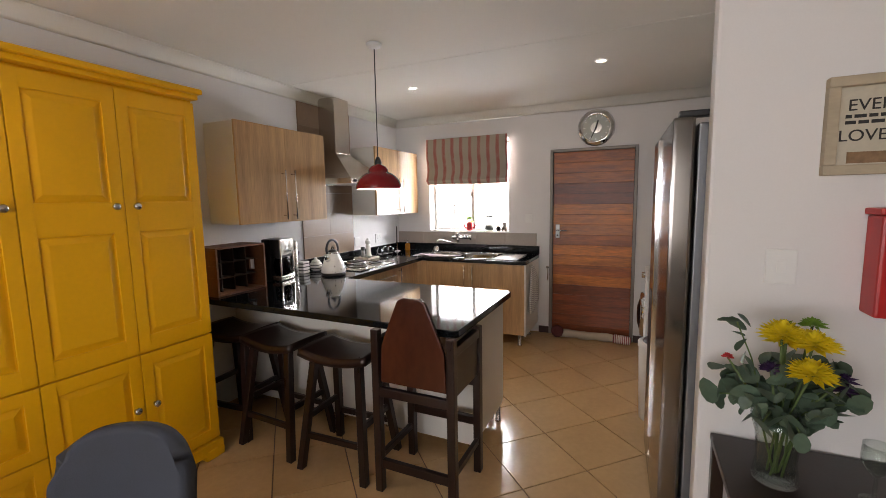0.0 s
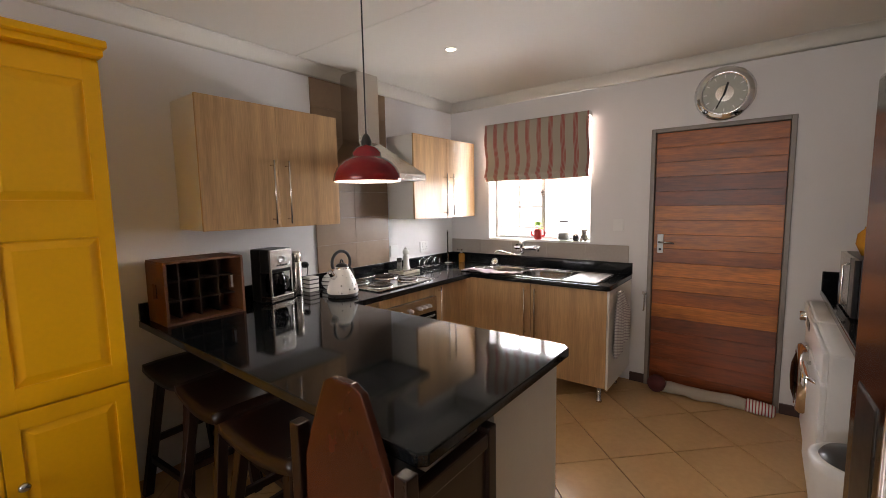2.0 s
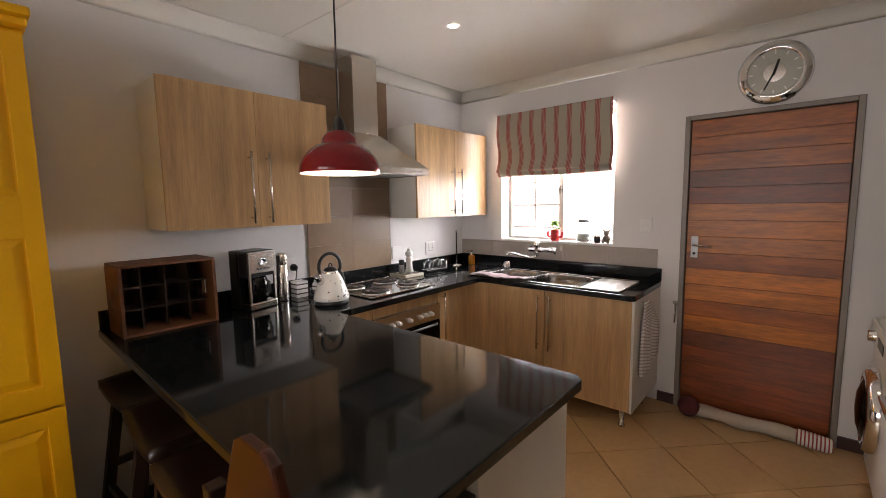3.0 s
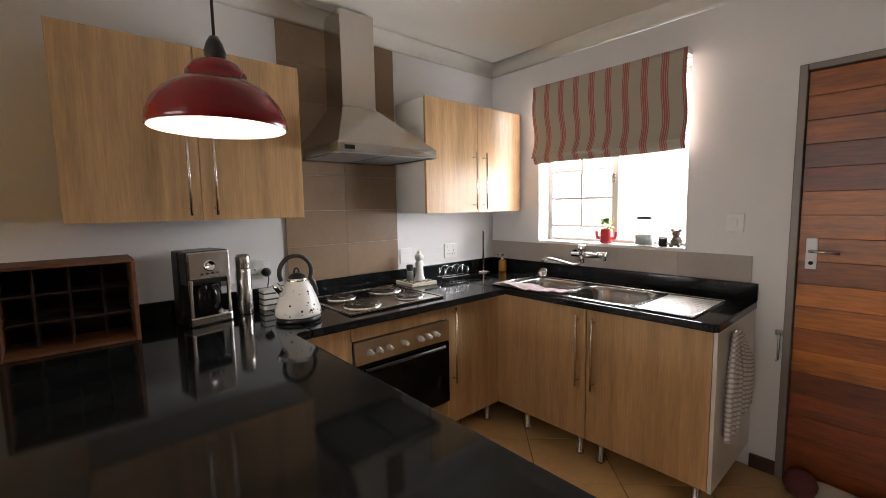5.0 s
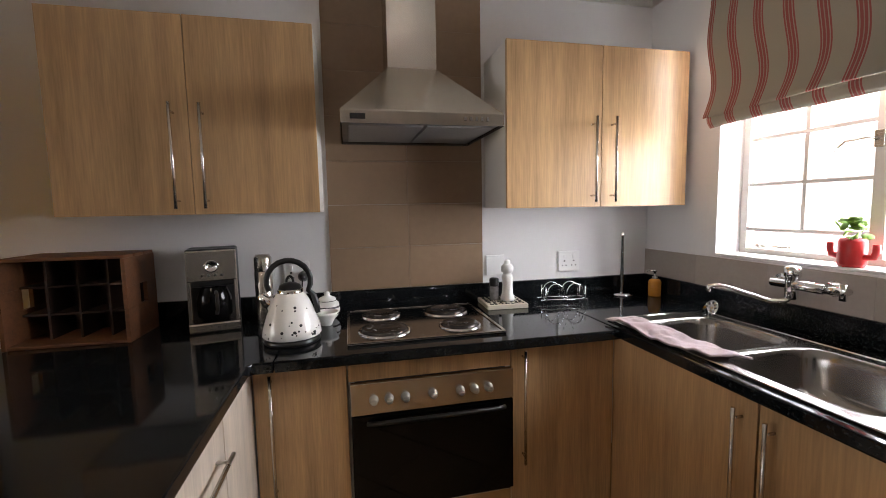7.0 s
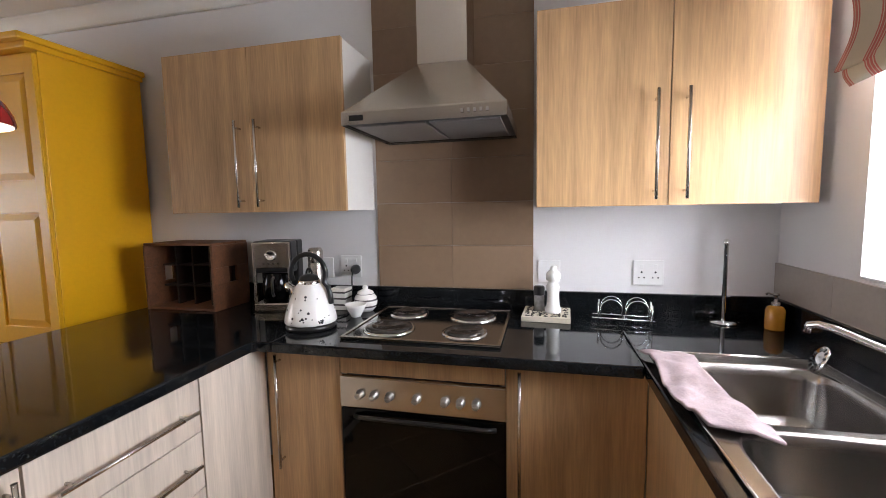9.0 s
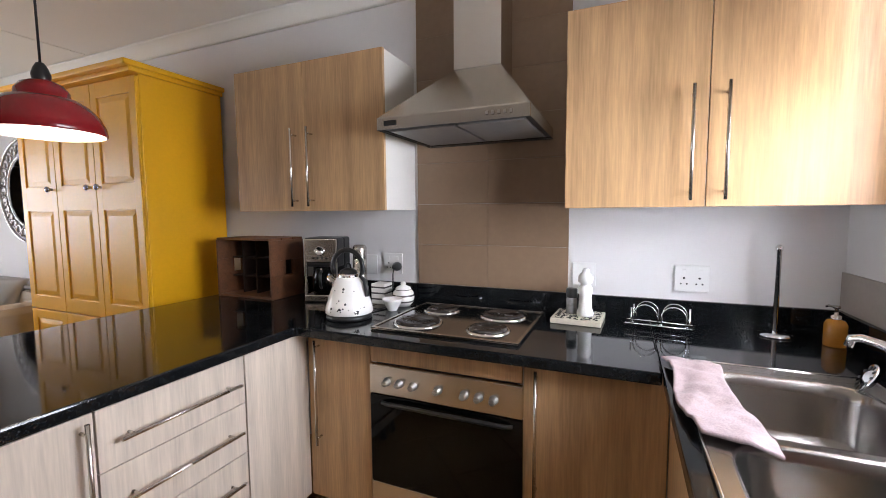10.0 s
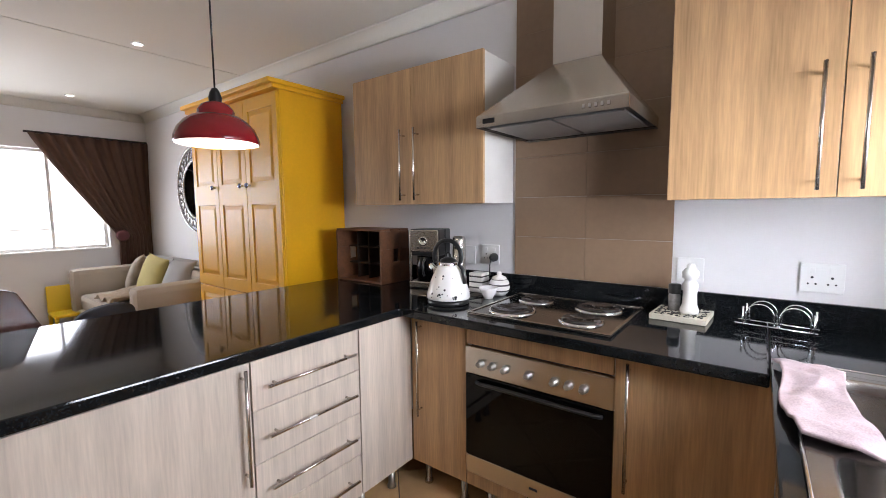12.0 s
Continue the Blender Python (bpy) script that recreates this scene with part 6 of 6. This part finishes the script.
def curtain_shape(u, v):
    xl = -1.68 + (-2.40 + 1.68) * (min(1, v / 0.53) ** 1.1) + (0.06 * max(0, v - 0.55))
    xr = -2.76 + 0.02 * math.sin(math.pi * min(1, v * 0.9))
    x = xl + (xr - xl) * u
    fold = 0.026 * math.sin(u * 2 * math.pi * 9) * (0.75 + 0.25 * math.cos(v * 6))
    return (x, SY + 0.095 + fold - 0.02 * (1 - abs(v - 0.53)), 2.195 - 2.135 * v)


bm = N()
sheet(bm, curtain_shape, 110, 30, 0.006)
part("cloth", bm, CURTAIN, cu)
bm = N()
lathe(bm, [(0, -0.03), (0.045, -0.028), (0.07, 0), (0.045, 0.028), (0, 0.03)], Matrix.Translation((-2.415, SY + 0.15, 1.075)) @ Euler((radians(90), 0, 0)).to_matrix().to_4x4(), 20)
part("tieback_rosette", bm, WINE, cu, "dark gathered tieback rosette")
bm = N()
tube(bm, [(-1.65, SY + 0.09, 2.2), (-2.75, SY + 0.09, 2.2)], 0.012, 10)
part("rail", bm, DARK_WOOD, cu)

so2 = thing("sofa", (-2.3, -0.46, 0), "beige cloth two-seat sofa with rolled arms against the wall", "sofa")
bm = N()
box(bm, WX + 0.05, -1.90, -1.40, 0.52, 0.10, 0.30, 0.03)
part("base", bm, SOFA, so2)
bm = N()
box(bm, WX + 0.03, -2.45, -1.30, 0.42, 0.25, 0.80, 0.06)
part("back", bm, SOFA, so2)
for y in (-1.52, 0.36):
    bm = N()
    box(bm, WX + 0.05, -1.88, y, y + 0.20, 0.08, 0.735, 0.06)
    part("arm", bm, SOFA, so2)
for y0, y1 in ((-1.30, -0.47), (-0.46, 0.35)):
    bm = N()
    box(bm, -2.45, -1.92, y0, y1, 0.30, 0.47, 0.05)
    part("seat_cushion", bm, SOFA, so2)
for x in (WX + 0.1, -1.95):
    for y in (-1.42, 0.46):
        bm = N()
        lathe(bm, [(0, 0), (0.022, 0), (0.03, 0.1), (0, 0.1)], Matrix.Translation((x, y, 0)), 12)
        part("foot", bm, DARK_WOOD, so2)


def pillow(name, c, size, rot, material, label):
    bm = N()

    def side_of(sg):
        def fn(u, v):
            a, b = 2 * u - 1, 2 * v - 1
            t = sg * 0.07 * (max(0, 1 - abs(a) ** 3) * max(0, 1 - abs(b) ** 3)) ** 0.6
            pin = 1 - 0.06 * (1 - abs(a) ** 2 * abs(b) ** 2)
            return Vector((a * size / 2 * pin, t, b * size / 2 * pin))
        return fn

    for sg in (-1, 1):
        fn = side_of(sg)
        g = [[bm.verts.new(fn(i / 12, j / 12)) for j in range(13)] for i in range(13)]
        for i in range(12):
            for j in range(12):
                f = bm.faces.new((g[i][j], g[i + 1][j], g[i + 1][j + 1], g[i][j + 1]))
                f.smooth = True
    bmesh.ops.remove_doubles(bm, verts=bm.verts, dist=0.0005)
    bmesh.ops.recalc_face_normals(bm, faces=bm.faces)
    m = Matrix.Translation(c) @ Euler([radians(q) for q in rot]).to_matrix().to_4x4()
    return tagged(part(name, bm, material, None, "", m), label, "cushion")


pillow("cushion", (-2.36, -0.98, 0.68), 0.42, (-22, 0, 70), mat("patterned_taupe_cloth", (0.36, 0.30, 0.23), 0.95, 0, 0.35, 14, bump=0.3, fine=80), "taupe patterned cushion leaning on the sofa")
pillow("cushion", (-2.33, -0.42, 0.70), 0.42, (-18, 8, 95), CUSHION, "mustard yellow cushion on the sofa")
pillow("cushion", (-2.40, 0.02, 0.70), 0.40, (-25, 0, 100), SOFA_GREY, "grey cushion on the sofa")
th2 = N()
sheet(th2, lambda u, v: (-2.42 + 0.5 * u, -0.75 + 0.55 * v, 0.495 + 0.05 * math.sin(u * 5 + v * 7) * math.sin(v * 9 + u) + 0.045), 24, 24, 0.012)
tagged(part("throw_blanket", th2, mat("tan_throw", (0.33, 0.26, 0.19), 0.95, 0, 0.3, 12, bump=0.4, fine=120)), "rumpled tan throw on the sofa seat", "blanket")
bm = N()
box(bm, WX + 0.06, -2.48, -1.25, 0.38, 0.805, 0.83, 0.012)
tagged(part("sofa_back_cover", bm, SOFA_GREY), "grey cover laid along the sofa back", "cover")

mi = thing("wall_mirror", (WX + 0.02, 0.02, 1.55), "round wall mirror in ornate openwork silver frame", "mirror")
MI = Matrix.Translation((WX + 0.012, -0.27, 1.59)) @ Euler((0, radians(90), 0)).to_matrix().to_4x4()
bm = N()
lathe(bm, [(0.30, 0.0), (0.30, 0.012), (0, 0.012)], MI, 48)
part("mirror_glass", bm, MIRROR, mi)
bm = N()
for rr in (0.305, 0.45):
    tube(bm, [MI @ Vector((rr * math.cos(a), rr * math.sin(a), 0.02)) for a in [2 * math.pi * k / 48 for k in range(48)]], 0.012, 8, True)
part("frame_ring", bm, SILVER, mi)
for k in range(28):
    a = 2 * math.pi * k / 28
    bm = N()
    c = Vector((0.378 * math.cos(a), 0.378 * math.sin(a), 0.022))
    tube(bm, [MI @ (c + Vector((0.055 * math.cos(a + q) * (0.4 + 0.1 * q), 0.055 * math.sin(a + q) * (0.4 + 0.1 * q), 0))) for q in [0.55 * i for i in range(11)]], 0.010, 7)
    part("scroll", bm, SILVER, mi)

yc = thing("child_chair", (-1.85, -1.45, 0), "small bright yellow plastic child chair", "chair")
bm = N()
box(bm, -2.02, -1.70, -1.58, -1.55, 0.26, 0.56, 0.012)
part("backrest", bm, YELLOW_PLASTIC, yc)
bm = N()
box(bm, -2.02, -1.70, -1.55, -1.25, 0.25, 0.28, 0.01)
part("seat", bm, YELLOW_PLASTIC, yc)
for x in (-2.0, -1.72):
    for y in (-1.56, -1.28):
        bm = N()
        tube(bm, [(x, y, 0), (x, y, 0.255)], [0.015, 0.02], 10)
        part("leg", bm, YELLOW_PLASTIC, yc)

# bright hazy daylight beyond both windows
HAZE = glow("bright_haze", (1.0, 1.0, 1.0), 1.3)
bm = N()
box(bm, -14.0, 6.0, 6.9, 6.92, -0.1, 4.5)
setting("backdrop_yard", bm, HAZE, "overexposed daylight outside the kitchen window", "backdrop")
bm = N()
box(bm, -16.0, 8.0, -4.6, -4.58, -0.1, 5.0)
setting("backdrop_garden", bm, HAZE, "overexposed daylight outside the living room window", "backdrop")


# ---- floor tiles ----
D, OX, OY = 0.2950, -0.143, 4.006
side = D * math.sqrt(2) - 0.006
tile_mesh = bpy.data.meshes.new("tile")
bm = N()
box(bm, -side / 2, side / 2, -side / 2, side / 2, -0.008, 0.0)
bmesh.ops.bevel(bm, geom=[e for e in bm.edges if all(v.co.z > -0.001 for v in e.verts)], offset=0.002, segments=1, affect="EDGES")
bm.to_mesh(tile_mesh)
bm.free()
tile_mesh.materials.append(TILE)
rest = N()
count = 0
for i in range(-30, 31):
    for j in range(-30, 31):
        if (i + j) % 2 == 0:
            continue
        x, y = OX + D * i, OY + D * j
        if not (WX - 0.28 < x < EX + 0.28 and SY - 0.28 < y < WY + 0.28):
            continue
        if x > KX + 0.25 and y > 2.55:
            continue
        if -2.2 < x < KX and 0.6 < y < WY - 0.08:
            ob = new("tile", tile_mesh)
            ob.parent = floor
            ob.matrix_basis = pose(x, y, 0, 0, 0, 45)
            count += 1
        else:
            box(rest, -side / 2, side / 2, -side / 2, side / 2, -0.008, 0.0, 0, pose(x, y, 0, 0, 0, 45))
for co, no in (((WX - 0.1, 0, 0), (-1, 0, 0)), ((EX + 0.1, 0, 0), (1, 0, 0)), ((0, SY - 0.1, 0), (0, -1, 0)), ((0, WY + 0.1, 0), (0, 1, 0))):
    bmesh.ops.bisect_plane(rest, geom=rest.verts[:] + rest.edges[:] + rest.faces[:], plane_co=co, plane_no=no, clear_outer=True)
more = part("tile_field", rest, TILE, floor)
more["kind"] = "stuff"
